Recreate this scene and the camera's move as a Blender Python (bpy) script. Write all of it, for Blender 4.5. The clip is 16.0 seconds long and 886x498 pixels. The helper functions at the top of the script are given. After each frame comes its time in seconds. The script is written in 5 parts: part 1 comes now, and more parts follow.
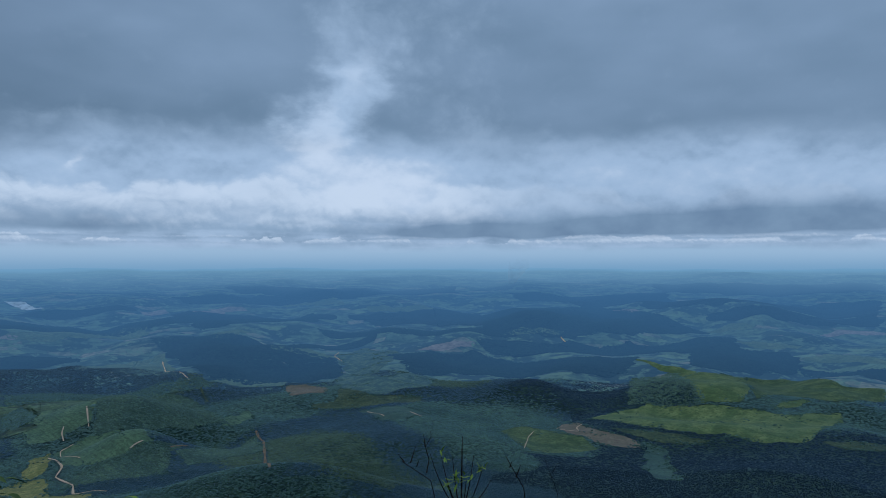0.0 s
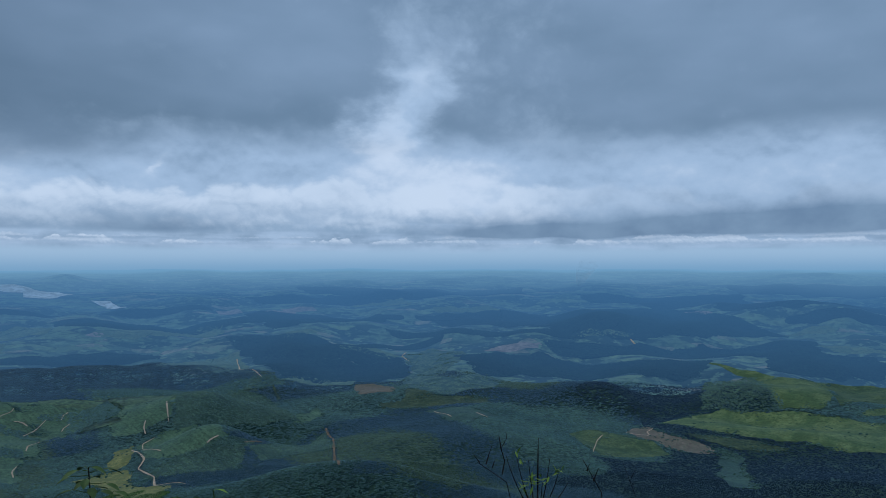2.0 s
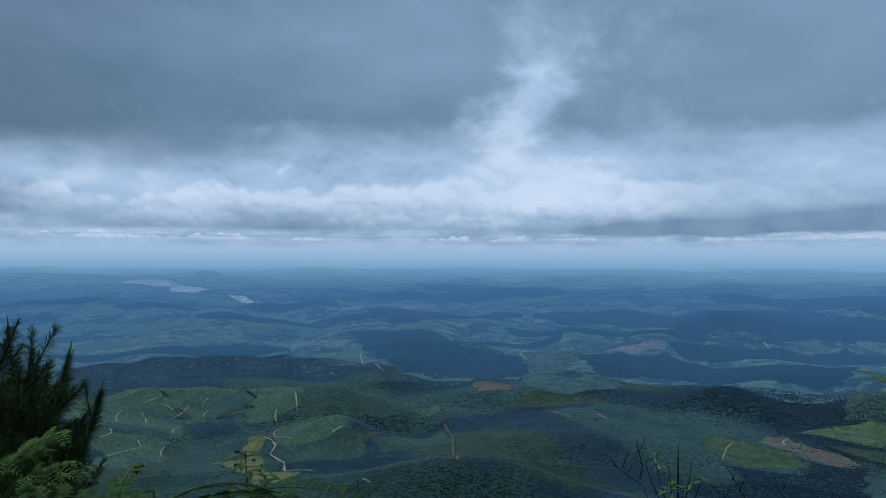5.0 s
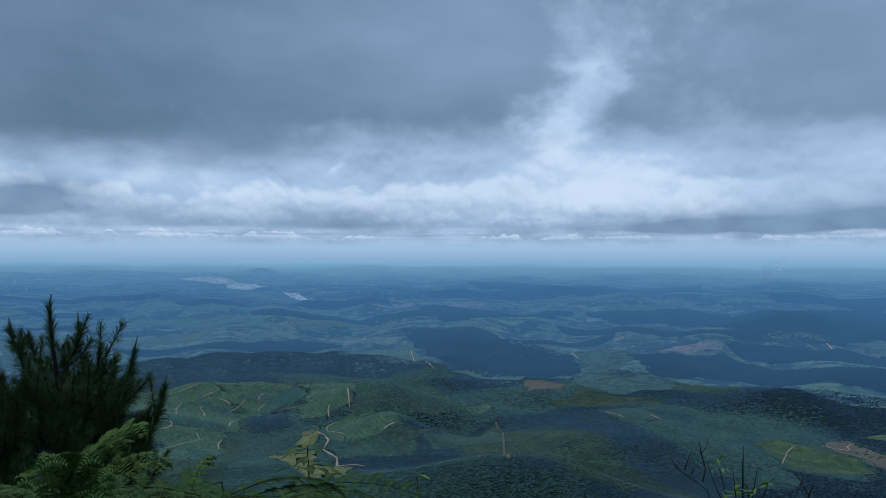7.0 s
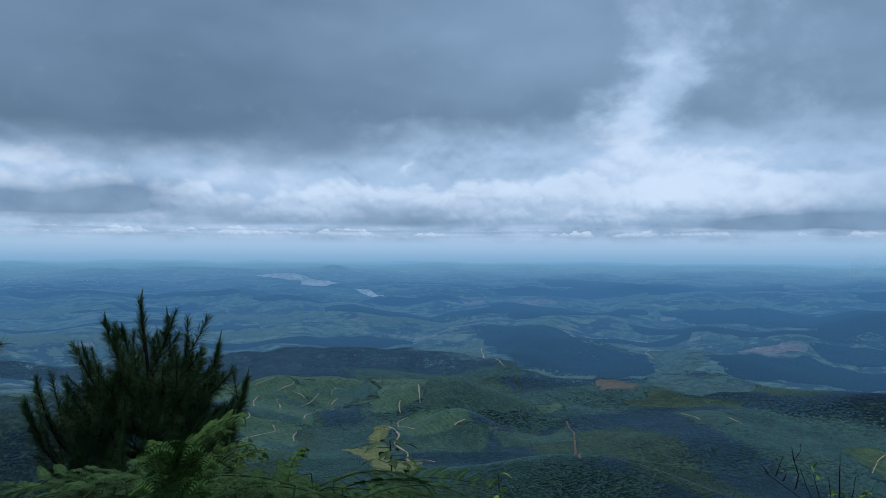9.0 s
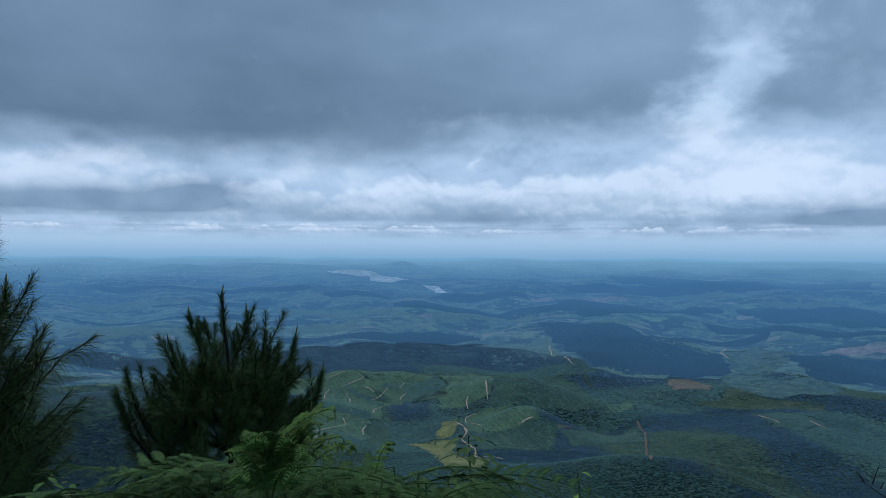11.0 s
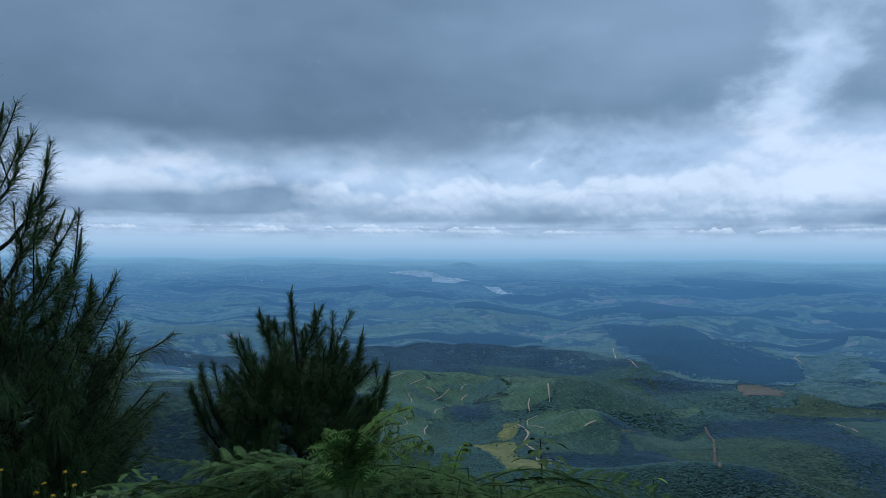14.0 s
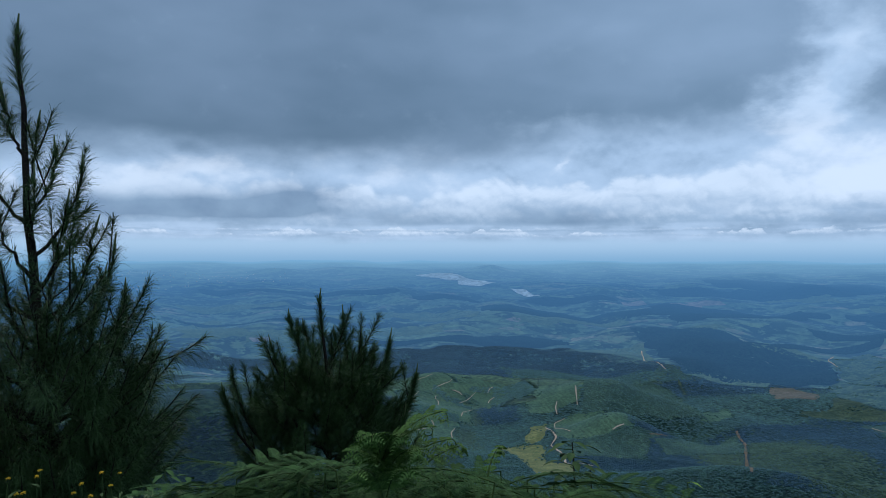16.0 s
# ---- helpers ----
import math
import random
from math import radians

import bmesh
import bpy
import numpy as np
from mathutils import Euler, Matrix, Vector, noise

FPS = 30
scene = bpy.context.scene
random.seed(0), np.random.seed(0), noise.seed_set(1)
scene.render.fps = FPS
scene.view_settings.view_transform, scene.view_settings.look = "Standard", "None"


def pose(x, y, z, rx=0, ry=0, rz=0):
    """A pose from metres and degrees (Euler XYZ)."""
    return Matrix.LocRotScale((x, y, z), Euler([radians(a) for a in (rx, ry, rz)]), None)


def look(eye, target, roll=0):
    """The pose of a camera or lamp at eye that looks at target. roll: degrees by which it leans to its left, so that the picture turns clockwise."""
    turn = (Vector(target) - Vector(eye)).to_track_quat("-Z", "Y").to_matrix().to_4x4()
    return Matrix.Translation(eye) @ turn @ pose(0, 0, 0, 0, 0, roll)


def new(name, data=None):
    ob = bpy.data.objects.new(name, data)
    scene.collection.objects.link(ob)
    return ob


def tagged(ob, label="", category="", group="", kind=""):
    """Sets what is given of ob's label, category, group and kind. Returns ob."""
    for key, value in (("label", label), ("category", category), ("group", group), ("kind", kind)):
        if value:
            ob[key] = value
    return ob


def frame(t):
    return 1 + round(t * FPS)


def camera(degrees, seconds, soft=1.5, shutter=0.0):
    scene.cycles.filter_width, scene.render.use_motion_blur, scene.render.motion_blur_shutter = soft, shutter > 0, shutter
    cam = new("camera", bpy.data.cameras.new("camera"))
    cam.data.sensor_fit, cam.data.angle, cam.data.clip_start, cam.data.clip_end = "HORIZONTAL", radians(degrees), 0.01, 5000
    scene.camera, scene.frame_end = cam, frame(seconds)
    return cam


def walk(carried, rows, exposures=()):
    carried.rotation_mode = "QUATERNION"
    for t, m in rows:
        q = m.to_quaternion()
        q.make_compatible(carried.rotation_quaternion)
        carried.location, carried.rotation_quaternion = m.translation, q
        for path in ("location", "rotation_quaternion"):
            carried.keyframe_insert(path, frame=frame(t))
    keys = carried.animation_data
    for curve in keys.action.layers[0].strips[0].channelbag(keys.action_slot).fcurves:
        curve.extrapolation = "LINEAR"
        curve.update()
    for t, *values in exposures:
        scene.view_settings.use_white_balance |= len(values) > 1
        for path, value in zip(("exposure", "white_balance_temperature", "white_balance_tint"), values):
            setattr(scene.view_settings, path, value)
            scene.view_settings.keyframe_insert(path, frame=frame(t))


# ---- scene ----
# the camera: held out on stretched arms at ARM metres from a turning body, on the edge of an escarpment
cam = camera(64.3, 16.0, soft=0.6)
EYE, ARM = 1.6, 0.32
ROWS = [  # seconds, yaw to the left, pitch, roll
    (0.0, 0.52, 1.25, 0.05),
    (0.5, 1.23, 1.29, 0.02),
    (1.0, 2.75, 1.31, -0.01),
    (1.5, 4.31, 1.32, -0.01),
    (2.0, 5.90, 1.31, 0.00),
    (2.5, 7.49, 1.31, 0.03),
    (3.0, 9.23, 1.29, 0.06),
    (3.5, 10.94, 1.26, 0.09),
    (4.0, 12.67, 1.23, 0.13),
    (6.5, 18.59, 0.95, 0.27),
    (7.0, 19.60, 0.93, 0.26),
    (7.5, 20.81, 0.88, 0.26),
    (8.0, 22.10, 0.82, 0.29),
    (8.5, 23.59, 0.75, 0.33),
    (9.0, 25.29, 0.68, 0.35),
    (9.5, 27.11, 0.58, 0.34),
    (12.0, 32.22, 0.34, 0.39),
    (12.5, 32.94, 0.36, 0.41),
    (13.0, 33.79, 0.38, 0.42),
    (13.5, 34.66, 0.39, 0.42),
    (14.0, 35.74, 0.42, 0.38),
    (14.5, 36.29, 0.46, 0.29),
    (15.0, 36.87, 0.53, 0.17),
    (15.5, 37.50, 0.58, 0.10),
    (16.0, 37.85, 0.62, 0.08),
]


def held(yaw, pitch, roll):
    s, c = math.sin(radians(yaw)), math.cos(radians(yaw))
    eye = Vector((-ARM * s, ARM * c, EYE))
    p = radians(pitch)
    return look(eye, eye + Vector((-s * math.cos(p), c * math.cos(p), math.sin(p))), roll)


walk(cam, [(t, held(yaw, pitch, roll)) for t, yaw, pitch, roll in ROWS], [(0, 0.02), (4, 0.09), (7, 0.15), (10, 0.22), (13, 0.28), (16, 0.31)])


# ---- daylight: a broken overcast, the sun veiled behind it ----
class Nodes:
    """Short hand for writing node sums."""

    def __init__(self, tree):
        self.tree = tree
        tree.nodes.clear()

    def put(self, kind, **values):
        node = self.tree.nodes.new(kind)
        for key, value in values.items():
            setattr(node, key, value)
        return node

    def link(self, value, socket):
        if isinstance(value, bpy.types.NodeSocket):
            self.tree.links.new(value, socket)
        else:
            socket.default_value = value

    def math(self, op, *values):
        node = self.put("ShaderNodeMath", operation=op)
        for value, socket in zip(values, node.inputs):
            self.link(value, socket)
        return node.outputs[0]

    def add(self, *v):
        out = v[0]
        for w in v[1:]:
            out = self.math("ADD", out, w)
        return out

    def mul(self, *v):
        out = v[0]
        for w in v[1:]:
            out = self.math("MULTIPLY", out, w)
        return out

    def step(self, value, low, high, start=0.0, end=1.0, smooth=True):
        node = self.put("ShaderNodeMapRange", interpolation_type="SMOOTHSTEP" if smooth else "LINEAR")
        for v, socket in zip((value, low, high, start, end), node.inputs):
            self.link(v, socket)
        return node.outputs[0]

    def mix(self, factor, a, b, blend="MIX"):
        node = self.put("ShaderNodeMix", data_type="RGBA", blend_type=blend)
        for value, socket in zip((factor, a, b), (node.inputs[0], node.inputs[6], node.inputs[7])):
            if isinstance(value, tuple) and len(value) == 3:
                value = (*value, 1)
            self.link(value, socket)
        return node.outputs[2]

    def vec(self, x, y, z=0.0):
        node = self.put("ShaderNodeCombineXYZ")
        for value, socket in zip((x, y, z), node.inputs):
            self.link(value, socket)
        return node.outputs[0]

    def noise(self, vector, scale=1.0, detail=4.0, rough=0.55, warp=0.0):
        node = self.put("ShaderNodeTexNoise")
        self.link(vector, node.inputs["Vector"])
        node.inputs["Scale"].default_value, node.inputs["Detail"].default_value = scale, detail
        node.inputs["Roughness"].default_value, node.inputs["Distortion"].default_value = rough, warp
        return node.outputs[0]


SUN_HIGH, SUN_BEARING = 52.0, 68.0  # degrees over the horizon, degrees to the left of north


def make_sky():
    world = bpy.data.worlds.new("broken_overcast")
    scene.world = world
    world.use_nodes = True
    n = Nodes(world.node_tree)
    way = n.put("ShaderNodeTexCoord").outputs["Generated"]
    part = n.put("ShaderNodeSeparateXYZ")
    n.link(way, part.inputs[0])
    x, y, z = part.outputs
    bearing = n.mul(n.math("ARCTAN2", n.mul(x, -1.0), y), 57.2958)
    high = n.mul(n.math("ARCSINE", z), 57.2958)
    flat = n.vec(n.mul(bearing, 0.1), n.mul(high, 0.2))
    rag = n.noise(flat, 1.6, 7, 0.55)
    rag2 = n.noise(n.vec(n.mul(bearing, 0.1), n.mul(high, 0.2), 7.3), 1.6, 7, 0.55)
    puff = n.noise(n.vec(n.mul(bearing, 0.12), n.mul(high, 0.17), 3.1), 1.9, 7, 0.5, 0.0)
    strata = n.noise(n.vec(n.mul(bearing, 0.13), n.mul(high, 0.9), 5.2), 1.5, 6, 0.55)
    soft = n.noise(n.vec(n.mul(bearing, 0.04), n.mul(high, 0.09), 1.7), 1.5, 3, 0.5)
    b = n.add(bearing, n.mul(n.add(rag, -0.5), 9.0))
    e = n.add(high, n.mul(n.add(rag2, -0.5), 4.5))

    def cloud(at, up, wide, tall):
        u = n.mul(n.add(b, -at), 1.0 / wide)
        v = n.mul(n.add(e, -up), 1.0 / tall)
        return n.math("EXPONENT", n.mul(n.add(n.mul(u, u), n.mul(v, v)), -1.0))

    def clouds(rows):
        return n.add(*[n.mul(cloud(*row[:4]), row[4]) for row in rows])

    # a pale uneven veil low over the horizon
    bright = clouds(((10.4, 11.8, 1.5, 2.0, 0.8), (7.5, 14.8, 1.5, 1.3, 0.5), (6.6, 17.1, 2.0, 1.6, 0.35), (11.5, 9.1, 1.8, 1.5, 0.5), (8.9, 7.3, 3.2, 1.7, 0.4), (3.0, 6.8, 4.2, 2.0, 0.4)))
    bright = n.add(bright, clouds(((6.0, 5.6, 8.0, 1.9, 0.42), (-0.2, 4.1, 4.0, 1.0, 0.4), (18.7, 5.4, 2.2, 0.7, 0.4), (27.4, 7.9, 0.6, 1.0, 0.4), (30.6, 5.9, 3.2, 0.9, 0.25), (-16.0, 7.0, 8.0, 1.6, 0.2), (-26.0, 7.0, 5.0, 1.4, 0.15))))
    bright = n.add(bright, clouds(((55.0, 6.5, 4.5, 1.1, 0.5), (60.5, 6.2, 3.5, 1.0, 0.4), (42.0, 6.4, 4.5, 1.6, 0.42), (36.5, 5.0, 4.0, 1.2, 0.3), (66.0, 6.0, 5.0, 1.2, 0.3))))
    lifted = n.noise(n.vec(n.mul(bearing, 0.12), n.mul(n.add(high, 0.5), 0.17), 3.1), 1.9, 7, 0.5, 0.0)
    level = n.step(high, 2.2, 5.0, 0.8, 0.1)
    veil = n.add(n.mul(n.add(puff, -0.5), 0.8), n.mul(n.add(strata, -0.5), level), n.mul(n.math("SUBTRACT", puff, lifted), 0.9), 0.32, bright)
    low = n.mix(n.step(veil, -0.1, 0.5), (0.20, 0.295, 0.41), (0.37, 0.485, 0.63))
    low = n.mix(n.step(veil, 0.42, 1.1), low, (0.60, 0.675, 0.78))

    def billow(da, de, across, up, seed, detail=4.5):
        """Rounded heaps with creases between them."""
        node = n.put("ShaderNodeTexVoronoi", feature="SMOOTH_F1", normalize=True)
        wa = n.add(bearing, n.mul(n.add(rag, -0.5), 1.6 / across), da)
        we = n.add(high, n.mul(n.add(rag2, -0.5), 1.2 / up), de)
        n.link(n.vec(n.mul(wa, across), n.mul(we, up), seed), node.inputs["Vector"])
        node.inputs["Scale"].default_value, node.inputs["Detail"].default_value = 1.0, detail
        node.inputs["Roughness"].default_value, node.inputs["Smoothness"].default_value = 0.55, 0.25
        return n.math("SUBTRACT", 0.5, node.outputs["Distance"])

    def rank(under, base, tall, reach, cell, seed, edge, dark, pale, share=(0.36, 0.64), swell=None, strength=1.0):
        """A row of cumulus standing on one level: bright rounded tops over flat grey bases."""
        rise = n.step(n.noise(n.vec(n.mul(bearing, reach), seed), 1.0, 3, 0.6), share[0], share[1], 0.0, 1.5)
        if swell is not None:
            rise = n.add(rise, swell)
        level = n.add(high, n.mul(n.add(n.noise(n.vec(n.mul(bearing, 0.12), seed + 3.0), 1.0, 2, 0.5), -0.5), -0.35 - 0.4 * tall))
        heaps = billow(0.0, 0.0, 0.8 / cell, 1.1 / cell, seed)
        above = billow(-0.12 * cell, 0.22 * cell, 0.8 / cell, 1.1 / cell, seed)
        over = n.math("SUBTRACT", n.add(n.mul(rise, tall), base, n.mul(heaps, 1.5 * cell)), level)
        cover = n.mul(n.step(over, 0.0, edge), n.step(n.add(level, n.mul(n.add(strata, -0.5), 0.5), n.mul(n.add(rag, -0.5), 0.5)), base - 0.12, base + 0.16), strength)
        lit = n.add(n.mul(n.step(n.math("SUBTRACT", level, base), 0.0, tall * 1.1), 0.62), n.mul(n.math("SUBTRACT", heaps, above), 1.1), n.mul(heaps, 0.5), n.mul(bright, 0.5), n.mul(n.add(puff, -0.5), 0.6))
        tone = n.mix(n.step(lit, 0.0, 0.95), dark, pale)
        return n.mix(cover, under, tone)

    # rows of cumulus: small ones far off, flat grey scraps, then the great heaps
    low = rank(low, 1.6, 0.42, 0.22, 0.55, 11.3, 0.16, (0.30, 0.41, 0.545), (0.56, 0.64, 0.745), (0.42, 0.66), strength=0.9)
    low = rank(low, 2.0, 0.24, 0.11, 0.5, 17.9, 0.2, (0.24, 0.345, 0.475), (0.45, 0.545, 0.665), (0.44, 0.66), strength=0.85)
    tower = n.step(n.math("ABSOLUTE", n.add(bearing, -10.5)), 1.0, 8.0, 0.9, 0.0)
    low = rank(low, 3.2, 1.9, 0.12, 1.9, 31.7, 0.9, (0.29, 0.395, 0.525), (0.60, 0.675, 0.775), (0.30, 0.62), tower, n.step(bearing, -9.0, 2.0, 0.2, 0.8))
    low = rank(low, 2.5, 1.15, 0.13, 1.15, 23.4, 0.95, (0.235, 0.34, 0.465), (0.54, 0.625, 0.735), (0.33, 0.64), strength=n.step(bearing, -9.0, 1.0, 0.15, 0.68))

    def base_of(at, up, wide, tall, depth):
        """The dark level underside of a near cloud, sharp below and fading upwards."""
        u = n.mul(n.add(b, -at), 1.0 / wide)
        d = n.add(high, n.mul(n.add(rag2, -0.5), 0.7), n.mul(n.add(puff, -0.5), 0.6), -up)
        v = n.add(n.mul(n.math("MAXIMUM", d, 0.0), 1.0 / tall), n.mul(n.math("MINIMUM", d, 0.0), 3.2 / tall))
        return n.mul(n.math("EXPONENT", n.mul(n.add(n.mul(u, u), n.mul(v, v)), -1.0)), depth)

    under = n.add(*[base_of(*row) for row in ((-1.6, 2.5, 7.5, 1.0, 1.7), (-14.0, 2.75, 7.5, 1.2, 1.5), (-25.5, 2.9, 9.5, 1.6, 1.8), (28.9, 2.85, 5.0, 1.1, 0.9), (55.0, 3.4, 7.5, 1.5, 1.5), (49.5, 3.9, 3.4, 1.7, 1.1), (41.0, 2.8, 4.5, 0.8, 0.6), (66.0, 3.3, 7.0, 1.4, 0.8))])
    low = n.mix(n.step(under, 0.0, 0.95, 0.0, 0.93, False), low, n.mix(n.step(puff, 0.3, 0.7), (0.13, 0.21, 0.32), (0.19, 0.285, 0.40)))
    # the high grey deck, torn open by one bright rift
    rift = clouds(((10.0, 11.0, 3.2, 2.8, 1.0), (7.5, 15.0, 3.0, 2.8, 0.85), (8.0, 19.5, 4.0, 3.0, 0.35), (0.0, 17.0, 6.0, 6.0, 0.3), (-4.0, 10.5, 5.0, 2.2, 0.3), (26.0, 10.5, 12.0, 1.2, 0.3)))
    left = n.step(bearing, 14.0, 50.0)
    deck = n.step(n.add(n.mul(n.add(e, high), 0.5), n.mul(n.add(soft, -0.5), 5.0), n.mul(left, 1.7)), 7.6, 11.4)
    grey = n.mix(n.step(n.add(n.mul(n.add(soft, -0.5), 1.1), n.mul(n.add(high, -9.0), 0.022), n.mul(left, -0.16), n.mul(n.add(rag, -0.5), 0.25), 0.38), 0.0, 1.0, smooth=False), (0.105, 0.175, 0.25), (0.255, 0.35, 0.475))
    grey = n.mix(left, grey, n.mix(1.0, grey, (0.75, 0.77, 0.79), "MULTIPLY"))
    torn = n.add(rift, n.mul(n.add(puff, -0.5), 0.6), n.mul(n.add(billow(0.0, 0.0, 0.55, 0.6, 41.0), -0.15), 0.9))
    grey = n.mix(n.step(torn, 0.1, 1.5), grey, (0.47, 0.595, 0.745))
    sky = n.mix(n.mul(deck, n.step(rift, 0.35, 1.5, 1.0, 0.45)), low, grey)
    # a clear strip of hazy sky over the horizon, and the sea of haze under it
    strip = n.step(n.add(high, n.mul(n.add(strata, -0.5), 1.0)), 0.9, 1.7)
    hazy = n.mix(n.step(high, -0.7, 1.2), (0.175, 0.34, 0.50), (0.33, 0.47, 0.61))
    sky = n.mix(strip, hazy, sky)
    sky = n.mix(n.step(high, -8.0, -0.6), (0.04, 0.09, 0.12), sky)
    # the cover thins overhead
    sky = n.mix(n.step(high, 22.0, 60.0), sky, (0.36, 0.45, 0.58))
    sky = n.mix(1.0, sky, (0.915, 1.0, 1.11), "MULTIPLY")
    blue = n.put("ShaderNodeTexSky", sky_type="NISHITA", sun_disc=False, sun_elevation=radians(SUN_HIGH), sun_rotation=radians(-SUN_BEARING))
    far = n.put("ShaderNodeBackground")
    n.link(blue.outputs[0], far.inputs[0])
    far.inputs[1].default_value = 0.07
    near = n.put("ShaderNodeBackground")
    n.link(sky, near.inputs[0])
    near.inputs[1].default_value = 1.0
    both = n.put("ShaderNodeMixShader")
    both.inputs[0].default_value = 0.95
    n.link(far.outputs[0], both.inputs[1])
    n.link(near.outputs[0], both.inputs[2])
    n.link(both.outputs[0], n.put("ShaderNodeOutputWorld").inputs[0])


make_sky()
sun = new("sun", bpy.data.lights.new("sun", "SUN"))
sun.data.energy, sun.data.angle, sun.data.color = 1.0, radians(12), (1.0, 0.97, 0.915)
sun.matrix_world = look((0, 0, 900), (1200 * math.sin(radians(SUN_BEARING)) / math.tan(radians(SUN_HIGH)), -1200 * math.cos(radians(SUN_BEARING)) / math.tan(radians(SUN_HIGH)), -300))


# ---- materials ----
def material(name, colours, sizes=(60.0, 6.0), rough=0.9, bump=0.0, bump_size=1.0, sheen=0.0, spread=0.11, islands=0.0, specular=0.06, cells=None, haze_glow=0.0, rows=0.0):
    """Two or three colours mixed by noise at two sizes in metres; bump in metres; sheen: a blue sheen along the ground
    that stands in for haze.
    """
    mat = bpy.data.materials.new(name)
    mat.use_nodes = True
    n = Nodes(mat.node_tree)
    where = n.put("ShaderNodeNewGeometry")
    place = where.outputs["Position"]
    a = n.noise(place, 1.0 / sizes[0], 5, 0.6, 0.4)
    c = n.noise(place, 1.0 / sizes[1], 6, 0.65)
    mixed = n.mix(n.step(a, 0.5 - spread, 0.5 + spread), colours[0], colours[1])
    if cells:  # farm lots lie along the slope, longer than they are deep
        axes = n.put("ShaderNodeSeparateXYZ")
        n.link(place, axes.inputs[0])
        reach = n.math("SQRT", n.add(n.mul(axes.outputs[0], axes.outputs[0]), n.mul(axes.outputs[1], axes.outputs[1])))
        lots = n.vec(n.mul(n.math("ARCTAN2", axes.outputs[0], axes.outputs[1]), 1500.0), n.mul(reach, 1.25))
    for cells in cells or ():
        cell, hedge = (n.put("ShaderNodeTexVoronoi", feature=kind) for kind in ("F1", "DISTANCE_TO_EDGE"))
        spot = n.put("ShaderNodeVectorMath", operation="ADD")
        wobble = n.put("ShaderNodeTexNoise")
        wobble.inputs["Scale"].default_value = 1.3 / cells[0]
        n.link(lots, wobble.inputs["Vector"])
        shift = n.put("ShaderNodeVectorMath", operation="SCALE")
        n.link(wobble.outputs["Color"], shift.inputs[0])
        shift.inputs["Scale"].default_value = cells[0] * 0.5
        n.link(lots, spot.inputs[0])
        n.link(shift.outputs[0], spot.inputs[1])
        for node in (cell, hedge):
            n.link(spot.outputs[0], node.inputs["Vector"])
            node.inputs["Scale"].default_value = 1.0 / cells[0]
        tone = n.put("ShaderNodeSeparateColor")
        n.link(cell.outputs["Color"], tone.inputs[0])
        for k, (share, colour) in enumerate(cells[1:]):
            mixed = n.mix(n.mul(n.step(tone.outputs[k % 3], 1 - share - 0.03, 1 - share + 0.03), 0.9), mixed, colour)
        mixed = n.mix(n.step(hedge.outputs["Distance"], 0.01, 0.05, 0.6, 0.0), mixed, (0.010, 0.022, 0.020))
    if rows:
        wave = n.put("ShaderNodeTexWave", wave_type="BANDS", bands_direction="DIAGONAL")
        n.link(place, wave.inputs["Vector"])
        wave.inputs["Scale"].default_value, wave.inputs["Distortion"].default_value = 0.31 / rows, 3.0
        wave.inputs["Detail"].default_value, wave.inputs["Detail Scale"].default_value = 2.0, 0.6
        mixed = n.mix(n.mul(n.step(wave.outputs["Fac"], 0.45, 0.9), 0.35), mixed, tuple(0.55 * v for v in colours[0]))
    if len(colours) > 2:
        mixed = n.mix(n.step(c, 0.5, 0.62), mixed, colours[2])
    mixed = n.mix(n.step(c, 0.34, 0.55, 0.7, 0.0), mixed, tuple(0.4 * v for v in colours[0]))
    mixed = n.mix(n.step(n.noise(place, 1.0 / (sizes[0] * 0.35), 4, 0.6, 1.0), 0.42, 0.62, 0.4, 0.0), mixed, tuple(0.5 * v for v in colours[0]))
    if islands:
        mixed = n.mix(n.mul(where.outputs["Random Per Island"], islands), mixed, tuple(min(1, 2.4 * v) for v in colours[1]))
    shade = n.put("ShaderNodeBsdfPrincipled")
    n.link(mixed, shade.inputs["Base Color"])
    shade.inputs["Roughness"].default_value, shade.inputs["Specular IOR Level"].default_value = rough, specular
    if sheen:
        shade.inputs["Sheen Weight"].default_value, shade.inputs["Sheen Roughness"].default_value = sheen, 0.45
        # haze blue, put into the sheen
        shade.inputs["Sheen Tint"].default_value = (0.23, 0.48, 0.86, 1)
    if haze_glow:
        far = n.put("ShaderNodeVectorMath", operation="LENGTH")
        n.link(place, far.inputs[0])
        gone = n.mul(n.math("POWER", n.step(far.outputs["Value"], 1550.0, 4700.0, 0.0, 1.0, False), 0.85), haze_glow)
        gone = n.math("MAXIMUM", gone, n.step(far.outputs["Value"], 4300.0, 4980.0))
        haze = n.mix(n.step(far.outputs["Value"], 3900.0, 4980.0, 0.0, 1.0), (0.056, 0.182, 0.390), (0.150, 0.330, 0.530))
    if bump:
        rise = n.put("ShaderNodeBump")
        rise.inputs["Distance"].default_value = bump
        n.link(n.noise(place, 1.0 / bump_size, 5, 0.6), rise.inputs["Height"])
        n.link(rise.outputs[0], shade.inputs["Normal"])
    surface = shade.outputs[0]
    if haze_glow:  # haze painted as emission, thicker with distance from the origin
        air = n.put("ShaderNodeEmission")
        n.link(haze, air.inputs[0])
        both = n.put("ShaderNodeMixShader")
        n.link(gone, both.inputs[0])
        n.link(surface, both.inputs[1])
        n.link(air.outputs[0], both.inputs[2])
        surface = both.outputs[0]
    n.link(surface, n.put("ShaderNodeOutputMaterial").inputs[0])
    return mat


